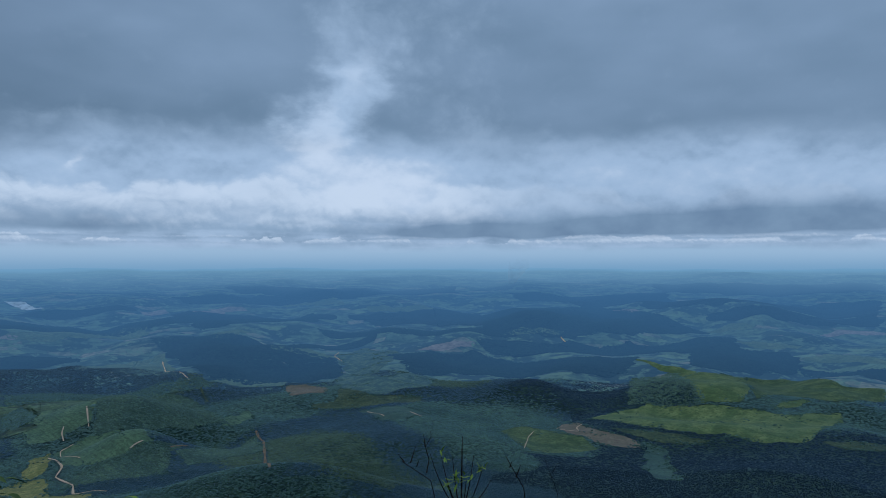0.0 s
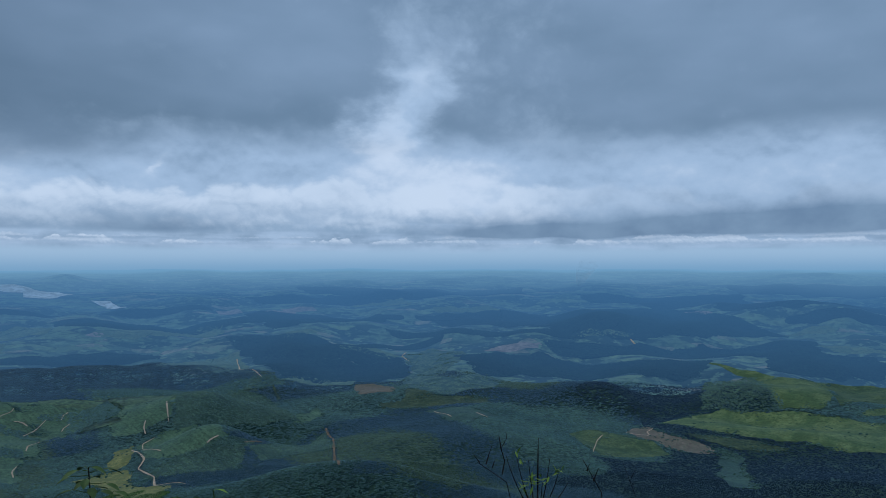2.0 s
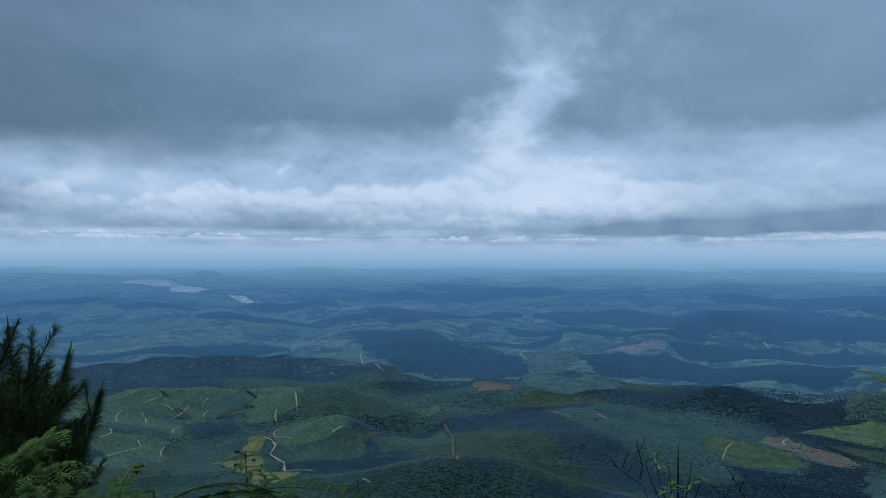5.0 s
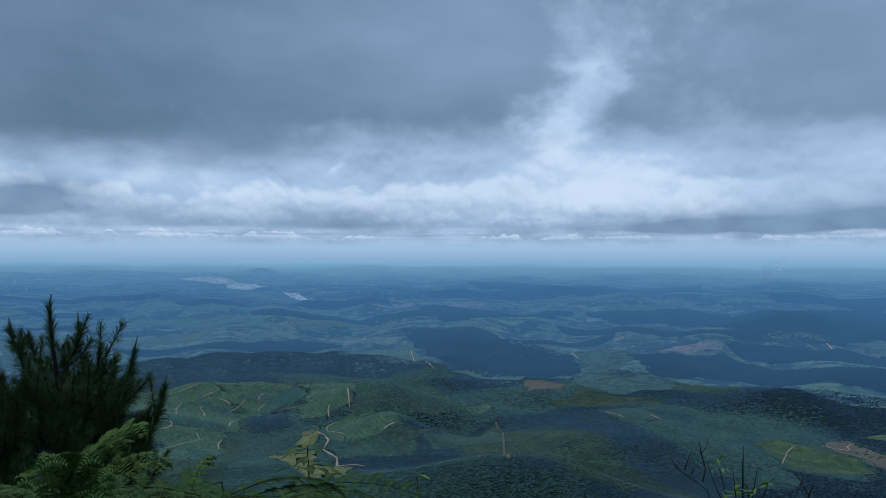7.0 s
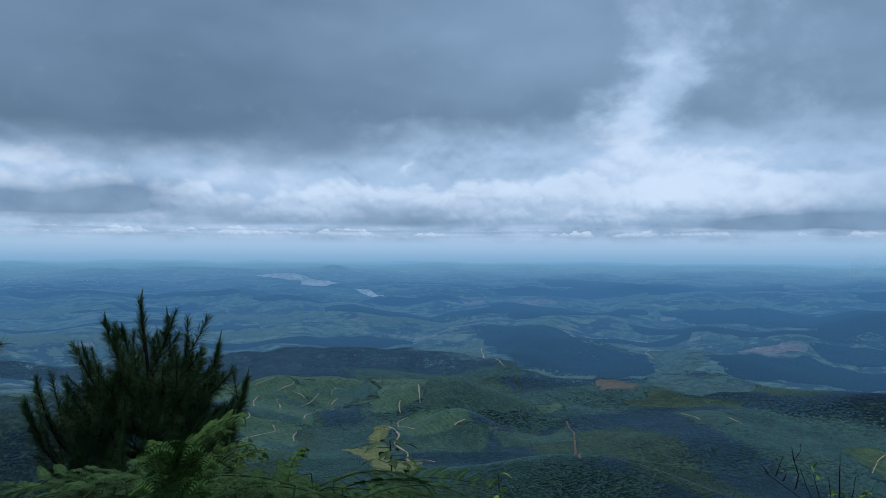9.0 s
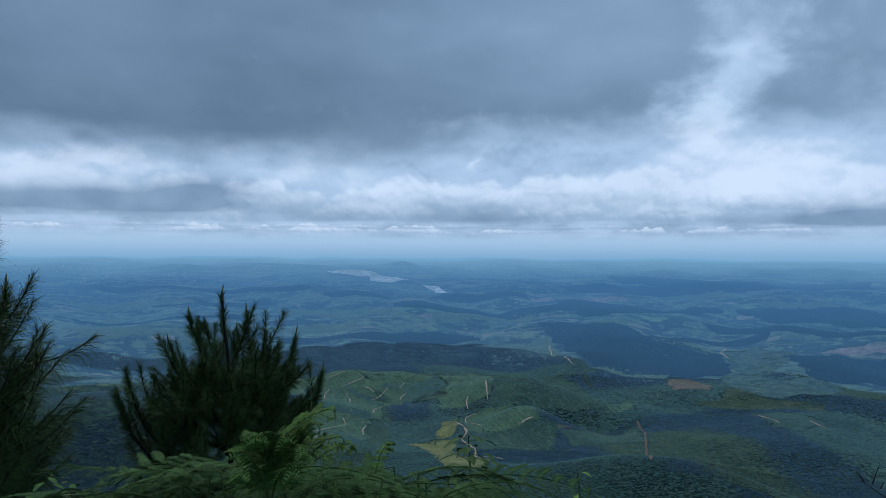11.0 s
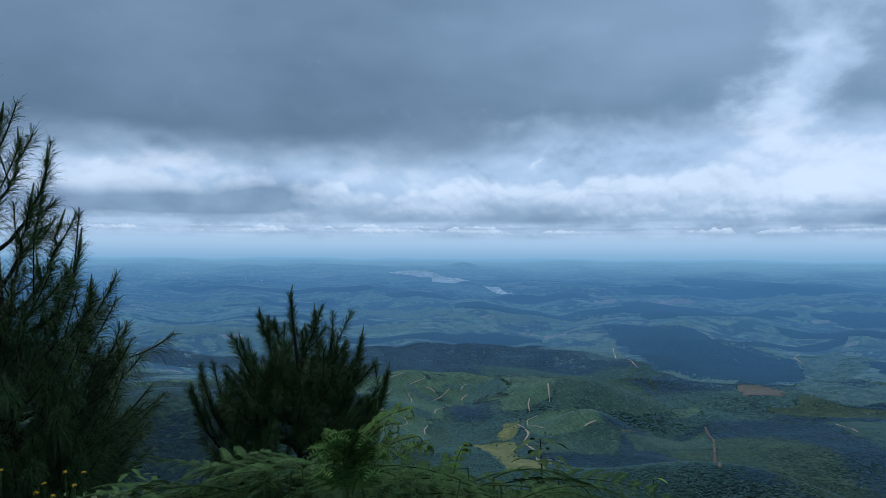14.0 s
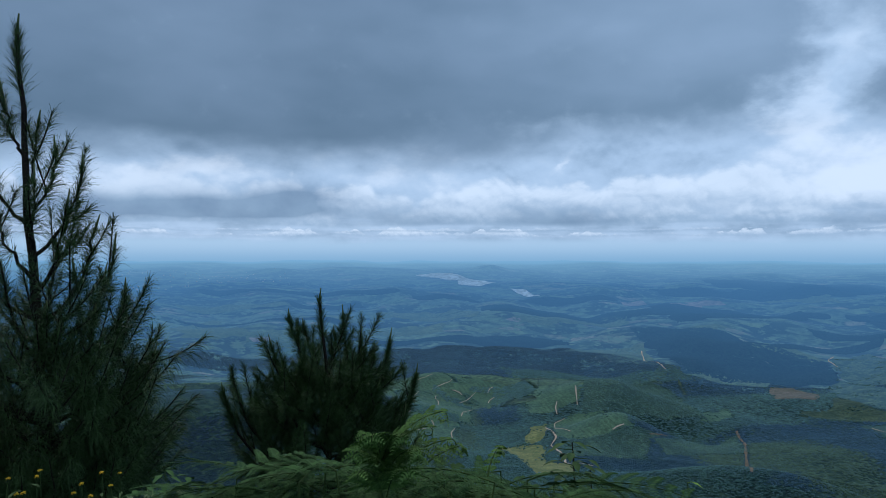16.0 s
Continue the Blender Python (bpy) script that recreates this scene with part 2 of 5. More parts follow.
FARM = ((130.0, (0.36, (0.12, 0.195, 0.09)), (0.36, (0.006, 0.014, 0.018)), (0.05, (0.24, 0.24, 0.15))), (48.0, (0.22, (0.16, 0.245, 0.11)), (0.30, (0.006, 0.014, 0.018)), (0.05, (0.28, 0.26, 0.18))))
FARM_NEAR = ((75.0, (0.3, (0.075, 0.125, 0.058)), (0.16, (0.022, 0.042, 0.038)), (0.05, (0.10, 0.12, 0.07))),)
# valley colours and sheen carry extra blue in place of haze
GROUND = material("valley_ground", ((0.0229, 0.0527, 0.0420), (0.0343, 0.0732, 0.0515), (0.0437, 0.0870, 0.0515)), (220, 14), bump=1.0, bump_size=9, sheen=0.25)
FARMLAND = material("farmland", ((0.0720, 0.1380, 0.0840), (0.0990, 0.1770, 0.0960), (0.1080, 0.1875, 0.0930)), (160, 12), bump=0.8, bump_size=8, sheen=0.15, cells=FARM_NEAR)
# far materials: blue haze mixed over their colours as emission
DISTANCE = material("far_land", ((0.0656, 0.1203, 0.0820), (0.1011, 0.1721, 0.0983), (0.1203, 0.1940, 0.1093)), (260, 40), sheen=0.15, haze_glow=0.82, cells=FARM)
FAR_FIELD = material("far_field", ((0.095, 0.150, 0.078), (0.140, 0.200, 0.098), (0.060, 0.108, 0.062)), (90, 18), haze_glow=0.82)
FAR_WOOD = material("far_woods", ((0.0060, 0.0154, 0.0198), (0.0090, 0.0231, 0.0261), (0.0140, 0.0341, 0.0333)), (110, 12), bump=2.0, bump_size=14, haze_glow=0.82)
FAR_SOIL = material("far_bare_soil", ((0.22, 0.19, 0.165), (0.28, 0.24, 0.21)), (80, 20), haze_glow=0.82)
SCRUB_FAR = material("valley_scrub", ((0.050, 0.090, 0.048), (0.115, 0.170, 0.078), (0.030, 0.058, 0.036)), (28, 9), spread=0.07, haze_glow=0.82)
FAR_PINES = material("far_pine_canopy", ((0.0090, 0.0225, 0.0235), (0.0150, 0.0350, 0.0320)), (140, 9), islands=0.15, haze_glow=0.82)
PADDOCK = material("paddock_grass", ((0.055, 0.105, 0.050), (0.120, 0.180, 0.078), (0.036, 0.072, 0.038)), (40, 7), bump=0.8, bump_size=5, sheen=0.1)
# grass colours brightened to stand for sun through the cloud gaps
SUNLIT_PASTURE = material("pasture", ((0.080, 0.142, 0.058), (0.170, 0.240, 0.098), (0.050, 0.095, 0.042)), (55, 8), bump=0.8, bump_size=6, sheen=0.1)
MEADOW = material("dry_meadow", ((0.150, 0.178, 0.066), (0.250, 0.262, 0.100), (0.085, 0.122, 0.050)), (35, 7), bump=0.6, bump_size=5, sheen=0.08)
CROP = material("cane_field", ((0.0670, 0.1340, 0.0844), (0.1019, 0.1864, 0.1048), (0.0815, 0.1572, 0.0903)), (45, 5), bump=0.7, bump_size=3, sheen=0.15, rows=9.0)
SCRUB = material("scrub", ((0.045, 0.080, 0.046), (0.090, 0.132, 0.068), (0.026, 0.052, 0.036)), (35, 10), bump=1.5, bump_size=7, sheen=0.15)
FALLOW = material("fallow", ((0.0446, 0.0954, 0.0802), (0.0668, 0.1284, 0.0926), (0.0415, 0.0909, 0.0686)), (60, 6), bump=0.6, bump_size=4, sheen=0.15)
BARE = material("bare_soil", ((0.150, 0.140, 0.108), (0.205, 0.185, 0.150), (0.090, 0.110, 0.074)), (40, 6), bump=0.4, bump_size=4, sheen=0.1)
TRACK = material("track_soil", ((0.42, 0.36, 0.28), (0.52, 0.46, 0.38), (0.34, 0.27, 0.19)), (25, 3), bump=0.1)
RED_TRACK = material("red_track_soil", ((0.162, 0.133, 0.100), (0.221, 0.180, 0.135), (0.128, 0.114, 0.080)), (25, 3), bump=0.1)
# pale sky reflection painted into the water's base colour, specular off
WATER = material("sky_pale_water", ((0.405, 0.540, 0.640), (0.486, 0.630, 0.736)), (200, 30), rough=0.9, specular=0.0, haze_glow=0.45)
# canopy colours pushed towards blue to imitate haze
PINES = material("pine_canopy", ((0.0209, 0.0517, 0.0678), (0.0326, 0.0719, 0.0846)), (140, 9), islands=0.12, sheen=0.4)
# darker copy of the pine colours, cloud shadow painted in
SHADED_PINES = material("shaded_pine_canopy", ((0.0054, 0.0145, 0.0184), (0.0074, 0.0190, 0.0222)), (140, 9), islands=0.12, sheen=0.35)
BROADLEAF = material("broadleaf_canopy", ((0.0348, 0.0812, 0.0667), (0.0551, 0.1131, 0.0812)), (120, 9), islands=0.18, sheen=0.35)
# lighter canopy copy, sunlight painted into its colours
LIT = material("sunlit_canopy", ((0.034, 0.068, 0.042), (0.054, 0.094, 0.050)), (90, 8), islands=0.25, sheen=0.3)
YOUNG_TREES = material("young_plantation", ((0.0570, 0.1139, 0.0864), (0.0856, 0.1546, 0.1018)), (50, 6), islands=0.15, sheen=0.3, rows=14.0)

# ---- the lie of the land: metres, the camera's place at the origin, the valley 400 m below ----
RING = np.array([0, 2.2, 4, 8, 16, 40, 200, 900, 1100, 1500, 2000, 2600, 3200, 3800, 4400, 4850, 4990.0])
DROP = np.array([0, 0.15, 1.7, 4.3, 9, 23, 105, 385, 402, 404, 400, 352, 275, 193, 106, 42, 30.0])
HILLS = [  # bearing to the left of north, distance, height, half width across, half depth, turn
    (15.5, 1130, 84, 215, 115, 12), (6.0, 1110, 22, 160, 90, 0), (25.0, 1960, 74, 135, 130, 0), (24.0, 1610, 54, 85, 80, 0),
    (-18.0, 1800, 24, 230, 90, -8), (-22.0, 2200, 30, 260, 90, -12), (33.0, 2560, 34, 330, 110, 8), (17.0, 2720, 46, 190, 150, 0),
    (-8.0, 3150, 55, 380, 170, -6), (-22.0, 3500, 50, 420, 150, 6), (55.0, 1650, 90, 240, 200, 20), (40.0, 3700, 22, 300, 140, 0),
    (40.0, 1820, 26, 190, 120, 10), (34.0, 4500, 34, 90, 70, 0), (43.0, 4480, 34, 260, 80, 0), (51.0, 4450, 30, 160, 80, 0),
    (32.0, 1560, -30, 110, 160, -20), (19.5, 1760, -26, 130, 60, 0), (28.5, 1750, -16, 60, 60, 0), (45.0, 1500, -20, 120, 120, 0),
    (-22.0, 4620, 30, 200, 70, 0), (-30.0, 4600, 26, 160, 70, 0), (13.0, 4350, 18, 330, 80, 0), (2.0, 4500, 16, 200, 70, 0),
    (2.0, 2450, 26, 260, 120, 10), (-6.0, 2120, 22, 160, 110, 0), (6.0, 1560, 26, 220, 90, 0), (28.0, 3250, 20, 260, 110, -5),
]


def waves(x, y):
    """Rolling relief of ridges and hollows, in metres."""
    h = np.zeros_like(x)
    for i, (length, high) in enumerate(((900, 11.0), (520, 8.0), (310, 4.4), (170, 1.5))):
        for j in range(3):
            a = 0.7 + 2.1 * j + 1.3 * i
            h = h + high / 2 * np.sin((x * math.cos(a) + y * math.sin(a)) * 6.283 / length + 1.7 * j + 2.9 * i + 1.2 * np.sin((x * math.sin(a) - y * math.cos(a)) * 4.1 / length))
    return h


def land(x, y):
    """The height of the ground."""
    x, y = np.asarray(x, float), np.asarray(y, float)
    r = np.hypot(x, y)
    z = -np.interp(r, RING, DROP)
    z = z + waves(x, y) * np.clip((r - 950) / 500, 0, 1) * np.interp(r, (1500, 2300, 3500, 4200, 4900), (0.8, 1.5, 1.6, 0.8, 0.35))
    for bearing, far, high, wide, deep, turn in HILLS:
        a, b = radians(bearing), radians(turn)
        u = -(x + math.sin(a) * far) * math.cos(a) - (y - math.cos(a) * far) * math.sin(a)
        v = -(x + math.sin(a) * far) * math.sin(a) + (y - math.cos(a) * far) * math.cos(a)
        u, v = u * math.cos(b) + v * math.sin(b), v * math.cos(b) - u * math.sin(b)
        z = z + high * np.exp(-((u / wide) ** 2 + (v / deep) ** 2) / 1.4)
    return z


# ---- building helpers ----
def mesh_from(name, verts, faces, mat, smooth=False):
    mesh = bpy.data.meshes.new(name)
    mesh.from_pydata(np.asarray(verts).tolist(), [], np.asarray(faces).tolist() if isinstance(faces, np.ndarray) else faces)
    for m in mat if isinstance(mat, (list, tuple)) else [mat]:
        mesh.materials.append(m)
    if smooth:
        mesh.shade_smooth()
    return mesh


def grid_faces(rows, cols, wrap=False):
    i, j = np.meshgrid(np.arange(rows - 1), np.arange(cols if wrap else cols - 1), indexing="ij")
    k = (j + 1) % cols
    return np.stack([i * cols + j, i * cols + k, (i + 1) * cols + k, (i + 1) * cols + j], -1).reshape(-1, 4)


def make_ground():
    bearings = np.radians(np.concatenate([np.arange(-60, 95, 0.32), np.arange(95, 300, 4.0)]))
    rings = np.concatenate([[0.05], np.linspace(0.6, 9, 16), np.geomspace(10.5, 900, 42), np.arange(915, 2300, 13), np.arange(2313, 2330, 15)])
    r, a = np.meshgrid(rings, bearings, indexing="ij")
    x, y = -r * np.sin(a), r * np.cos(a)
    v = np.stack([x, y, land(x, y)], -1).reshape(-1, 3)
    tagged(new("ground", mesh_from("ground", v, grid_faces(len(rings), len(bearings), True), GROUND, True)), "green wooded valley floor rolling out below the escarpment", "ground", kind="structure")
    sector = np.radians(np.arange(21, 78, 0.35))
    rings = np.arange(1900, 2300, 13)
    r, a = np.meshgrid(rings, sector, indexing="ij")
    a = a + radians(5) * (2300 - r) / 500 * (a < radians(30))
    x, y = -r * np.sin(a), r * np.cos(a)
    v = np.stack([x, y, land(x, y) + 0.5], -1).reshape(-1, 3)
    tagged(new("farmland", mesh_from("farmland", v, grid_faces(len(rings), len(sector)), FARMLAND, True)), "patchwork of green farm fields on rolling ground", "field", kind="structure")
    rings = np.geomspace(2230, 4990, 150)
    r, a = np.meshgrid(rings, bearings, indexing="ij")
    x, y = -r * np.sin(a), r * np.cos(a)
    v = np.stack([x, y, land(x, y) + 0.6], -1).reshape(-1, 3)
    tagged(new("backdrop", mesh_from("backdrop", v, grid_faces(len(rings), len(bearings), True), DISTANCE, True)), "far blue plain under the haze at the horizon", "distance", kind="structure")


make_ground()

# ---- fields and clearings: each a patch draped on the land ----
OPEN, LANES = [], []


def stray(x, y, size):
    """How far a field's edge strays at a place."""
    dx = np.sin(x / 31 + 1.7 * np.sin(y / 47)) + 0.6 * np.sin(y / 13 + np.sin(x / 19)) + 0.35 * np.sin(x / 7.1 + y / 9.3)
    dy = np.sin(y / 29 + 1.7 * np.sin(x / 43)) + 0.6 * np.sin(x / 14 + np.sin(y / 17)) + 0.35 * np.sin(y / 6.7 - x / 8.9)
    return dx * size, dy * size


def outline(corners, k):
    """k places evenly along a closed line through the corners, its bends rounded off."""
    c = np.asarray(corners, float)
    c = np.concatenate([c, c[:1]])
    d = np.concatenate([[0], np.cumsum(np.hypot(*np.diff(c, axis=0).T))])
    w = np.linspace(0, d[-1], k, endpoint=False)
    line = np.stack([np.interp(w, d, c[:, i]) for i in (0, 1)], -1)
    for _ in range(2):
        line = 0.25 * np.roll(line, 1, 0) + 0.5 * line + 0.25 * np.roll(line, -1, 0)
    return line


def patch(name, mat, label, corners, lift=0.5, category="field"):
    """A field with rounded corners and a wavering edge, draped on the land."""
    c = np.asarray(corners, float)
    far = float(np.hypot(*c.mean(0)))
    size = min(np.hypot(*(c[1] - c[0])), np.hypot(*(c[2] - c[1]))) if len(c) == 4 else 60.0
    OPEN.append((c, far, name))
    lift += 0.1 * (len(OPEN) % 8) + (0.9 - 0.06 * (len(OPEN) % 8) if far > 2150 else 0)
    edge = outline(c, 132)
    x, y = edge[:, 0], edge[:, 1]
    area = x * np.roll(y, -1) - np.roll(x, -1) * y
    middle = np.array([((x + np.roll(x, -1)) * area).sum(), ((y + np.roll(y, -1)) * area).sum()]) / (3 * area.sum())
    dx, dy = stray(x, y, min(8.0 if far < 2150 else 14.0, size * 0.09))
    edge = edge + np.stack([dx, dy], -1)
    rings = np.linspace(1, 0.01, 16)
    xy = middle + (edge - middle)[None] * rings[:, None, None]
    verts = np.concatenate([xy, land(xy[..., 0], xy[..., 1])[..., None] + lift], -1).reshape(-1, 3)
    return tagged(new(name, mesh_from(name, verts, grid_faces(len(rings), len(edge), True), mat, True)), label, category, kind="structure")


def track(name, mat, label, points, wide=4.0, lift=2.0):
    """An unsealed road along a smooth line through the points."""
    p = np.array(points, float)
    d = np.concatenate([[0], np.cumsum(np.hypot(*np.diff(p, axis=0).T))])
    s = np.linspace(0, d[-1], max(6, int(d[-1] / 5)))
    line = np.stack([np.interp(s, d, p[:, 0]), np.interp(s, d, p[:, 1])], -1)
    LANES.append((line[::3].copy(), wide))
    for _ in range(2):
        line[1:-1] = 0.25 * line[:-2] + 0.5 * line[1:-1] + 0.25 * line[2:]
    side = np.gradient(line, axis=0)
    side = np.stack([-side[:, 1], side[:, 0]], -1) / np.linalg.norm(side, axis=1)[:, None]
    half = wide / 2 * (1 + 0.3 * np.sin(s / 17.0))
    rows = [line + side * (half * k)[:, None] for k in (-1, 0, 1)]
    xy = np.stack(rows, 1).reshape(-1, 2)
    verts = np.c_[xy, land(xy[:, 0], xy[:, 1]) + lift]
    return tagged(new(name, mesh_from(name, verts, grid_faces(len(line), 3), mat)), label, "road", kind="structure")


patch("scrub_valley", SCRUB_FAR, "light green scrub dotted with trees in the valley", [(-422, 2673), (-348, 2803), (-206, 2703), (-157, 2609), (-207, 2463), (-219, 2332), (-261, 2243), (-356, 2401), (-384, 2521)])
patch("scrub_valley", SCRUB_FAR, "light green scrub on the valley floor", [(-366, 2403), (-263, 2260), (-188, 2234), (-114, 2358), (-51, 2342), (-60, 2114), (-160, 2105), (-222, 2056), (-313, 2111), (-369, 2302)])
patch("scrub_valley", SCRUB, "pale scrubby clearing in the woods", [(-332, 2129), (-223, 2065), (-124, 2064), (-77, 2036), (-87, 1978), (-167, 1989), (-244, 1969), (-321, 1956), (-390, 1987), (-393, 2020), (-330, 2013)])
patch("bare_field", FALLOW, "pale brownish clearing with a path", [(-240, 1937), (-180, 1949), (-82, 1865), (-44, 1823), (-105, 1742), (-175, 1749)])
patch("pasture", FAR_FIELD, "narrow light green strip between woods", [(-744, 2770), (-666, 2814), (-505, 2682), (-425, 2613), (-465, 2576), (-575, 2610), (-653, 2587)])
patch("pasture", FAR_FIELD, "light strip along a forest edge", [(-757, 2146), (-644, 2265), (-521, 2281), (-529, 2239), (-639, 2184)])
patch("bare_field", BARE, "brownish felled patch in the woods", [(-528, 2234), (-465, 2275), (-386, 2222), (-371, 2108), (-460, 2091)])
patch("pasture", SUNLIT_PASTURE, "long bright green pasture on a low hill", [(365, 1875), (468, 1961), (562, 1991), (676, 1955), (760, 1896), (820, 1862), (859, 1819), (960, 1876), (1051, 1892), (1009, 1831), (846, 1628), (772, 1558), (684, 1581), (636, 1619), (536, 1667), (434, 1735)])
patch("pasture", SUNLIT_PASTURE, "narrow strip of pasture along a ridge", [(636, 2459), (714, 2332), (801, 2263), (742, 2221), (674, 2320)])
patch("pasture", SUNLIT_PASTURE, "bright green sloping pasture between plantations", [(738, 2236), (808, 2257), (977, 2341), (856, 2015), (787, 1917), (690, 1951), (688, 1999)])
patch("rough_grazing", PADDOCK, "rough green grazing on the ridge", [(977, 2341), (1136, 2364), (1157, 2097), (1252, 2047), (1198, 1960), (1061, 1952), (956, 2022), (833, 1943), (856, 2015)])
patch("pasture", SUNLIT_PASTURE, "small bright meadow among bushes", [(853, 1884), (912, 1947), (982, 1979), (998, 1950), (912, 1900)])
patch("rough_grazing", SCRUB, "dull green field below the pasture", [(812, 1565), (873, 1563), (949, 1554), (916, 1500), (848, 1519)])
patch("rough_grazing", SCRUB, "narrow green field along a tree line", [(390, 1721), (509, 1666), (595, 1613), (554, 1604), (460, 1634)])
patch("cane_field", PADDOCK, "green paddock beside the bare ground", [(116, 1723), (191, 1778), (254, 1728), (330, 1629), (333, 1581), (252, 1550), (176, 1531), (159, 1604)])
patch("bare_field", BARE, "bare pinkish-brown cleared field", [(271, 1797), (331, 1849), (360, 1711), (421, 1657), (441, 1611), (373, 1591), (323, 1662), (277, 1703)])
patch("rough_grazing", FALLOW, "dull green clearing between dark woods", [(447, 1630), (493, 1573), (463, 1516), (430, 1323), (396, 1330), (399, 1459)])
patch("pasture", FAR_FIELD, "pale green field far among the woods", [(1111, 2765), (1213, 2748), (1329, 2652), (1289, 2637), (1147, 2694)])
patch("pasture", FAR_FIELD, "yellow-green field behind the woods", [(1224, 2524), (1345, 2545), (1424, 2506), (1427, 2330), (1412, 2307), (1348, 2407), (1268, 2473)])
patch("rough_grazing", FAR_FIELD, "pale clearing in a far valley", [(1041, 2971), (1193, 3027), (1253, 2915), (1217, 2912), (1138, 2948)])
patch("bare_field", FAR_SOIL, "bare pinkish field far among the woods", [(1399, 2859), (1581, 2902), (1737, 2827), (1721, 2802), (1547, 2881)])
patch("bare_field", FAR_SOIL, "small bare patch far off", [(797, 3444), (879, 3391), (902, 3327), (843, 3357)])
patch("rough_grazing", FAR_FIELD, "pale green hilltop field", [(208, 2901), (317, 2945), (482, 2951), (453, 2916), (287, 2879)])
patch("bare_field", FAR_SOIL, "felled pinkish-brown clearing in the forest", [(-131, 2705), (-56, 2750), (96, 2803), (94, 2756), (-33, 2685)])
patch("meadow", MEADOW, "dry yellow-green meadow in the valley", [(-853, 1291), (-828, 1356), (-775, 1360), (-690, 1226), (-608, 1202), (-561, 1092), (-629, 1097), (-682, 1132), (-743, 1212)])
patch("meadow", MEADOW, "narrow dry yellow meadow", [(-855, 1400), (-873, 1487), (-861, 1531), (-809, 1447), (-792, 1382), (-811, 1353)])
patch("cane_field", CROP, "smooth green hillside field beside the dome", [(-1008, 1651), (-1005, 1738), (-900, 1751), (-842, 1659), (-862, 1622), (-901, 1572), (-931, 1552)])
patch("cane_field", CROP, "rounded green hill field ringed by a track", [(-857, 1524), (-830, 1609), (-762, 1633), (-599, 1447), (-587, 1435), (-637, 1394), (-693, 1370), (-767, 1403)])
patch("meadow", FAR_FIELD, "yellow-green field edge by a track", [(-1076, 2550), (-1031, 2550), (-824, 2145), (-903, 2233)])
patch("cane_field", FAR_FIELD, "rolling green field above the valley", [(-1245, 2339), (-1081, 2546), (-873, 2205), (-1022, 2196)])
patch("young_plantation_block", FALLOW, "dark young plantation on a dome-shaped hill", [(-999, 1935), (-888, 2078), (-635, 1720), (-798, 1606)])
patch("young_plantation_block", FALLOW, "dark young plantation on the hill flank", [(-892, 2079), (-743, 2037), (-570, 1799), (-643, 1705)])
patch("young_plantation_block", FALLOW, "dark planted foot of the round hill", [(-709, 1344), (-563, 1475), (-539, 1337), (-688, 1256)])
patch("cane_field", CROP, "terraced dark green cane field", [(-1574, 1768), (-1323, 1715), (-1113, 1595), (-1366, 1540)])
patch("cane_field", CROP, "terraced green cane field with tracks", [(-1372, 1546), (-1112, 1565), (-1022, 1430), (-1206, 1348)])
patch("cane_field", CROP, "lower terraced cane field above the bush", [(-1214, 1357), (-1046, 1412), (-963, 1285), (-1144, 1266)])
patch("cane_field", CROP, "low cane field at the valley edge", [(-1124, 1288), (-978, 1307), (-929, 1207), (-1056, 1179)])
patch("cane_field", CROP, "cane field above the wooded valley", [(-1297, 1705), (-1082, 1726), (-1041, 1600), (-1131, 1584)])
patch("young_plantation_block", FALLOW, "dark young plantation with straight edges", [(-556, 1447), (-481, 1752), (-398, 1531), (-515, 1387)])
patch("cane_field", CROP, "small green field beside the plantation", [(-599, 1812), (-553, 1963), (-510, 1861), (-570, 1775)])
patch("fallow_slope", GROUND, "dark brownish slope behind the pines", [(-2098, 1164), (-1850, 1471), (-1145, 969), (-1393, 761)])
patch("far_field", FAR_FIELD, "pale green far field", [(-2150, 2093), (-1847, 2362), (-1732, 2290), (-2053, 2095)])
patch("far_field", FAR_FIELD, "pale green rolling far field", [(-2276, 1674), (-2150, 1935), (-1998, 1827), (-2197, 1641)])
patch("far_field", FAR_FIELD, "pale green far field on a rise", [(-2703, 1622), (-2752, 1872), (-2253, 1683), (-2384, 1477)])
patch("far_field", FAR_FIELD, "long pale green far field", [(-2351, 2399), (-1894, 2723), (-1758, 2527), (-2243, 2362)])
patch("far_field", FAR_FIELD, "light green field on the far plain", [(-3051, 1860), (-2703, 2215), (-2620, 2216), (-2929, 1842)])
patch("far_field", FAR_FIELD, "light green field on the far plain", [(-1645, 2578), (-1372, 3010), (-1244, 2900), (-1571, 2551)])
patch("far_field", FAR_FIELD, "light green field on the far plain", [(-2456, 2077), (-2271, 2317), (-2194, 2170), (-2375, 1947)])
patch("far_field", FAR_FIELD, "light green field among far woods", [(-965, 2770), (-881, 2887), (-816, 2886), (-885, 2692)])
patch("far_field", FAR_FIELD, "light green field among far woods", [(-897, 3751), (-706, 3750), (-677, 3684), (-844, 3635)])
patch("bare_field", FAR_SOIL, "bare pinkish field far off", [(-1462, 3327), (-1379, 3410), (-1350, 3375), (-1418, 3267)])
patch("bare_field", FAR_SOIL, "bare pinkish field on the far plain", [(-1224, 3355), (-1109, 3458), (-1064, 3367), (-1148, 3220)])
patch("bare_field", FAR_SOIL, "pale bare field far off", [(-2230, 1666), (-2179, 1727), (-2149, 1713), (-2190, 1661)])
patch("bare_field", FAR_SOIL, "long bare field on the far plain", [(-1185, 3472), (-1023, 3490), (-984, 3451), (-1128, 3385)])
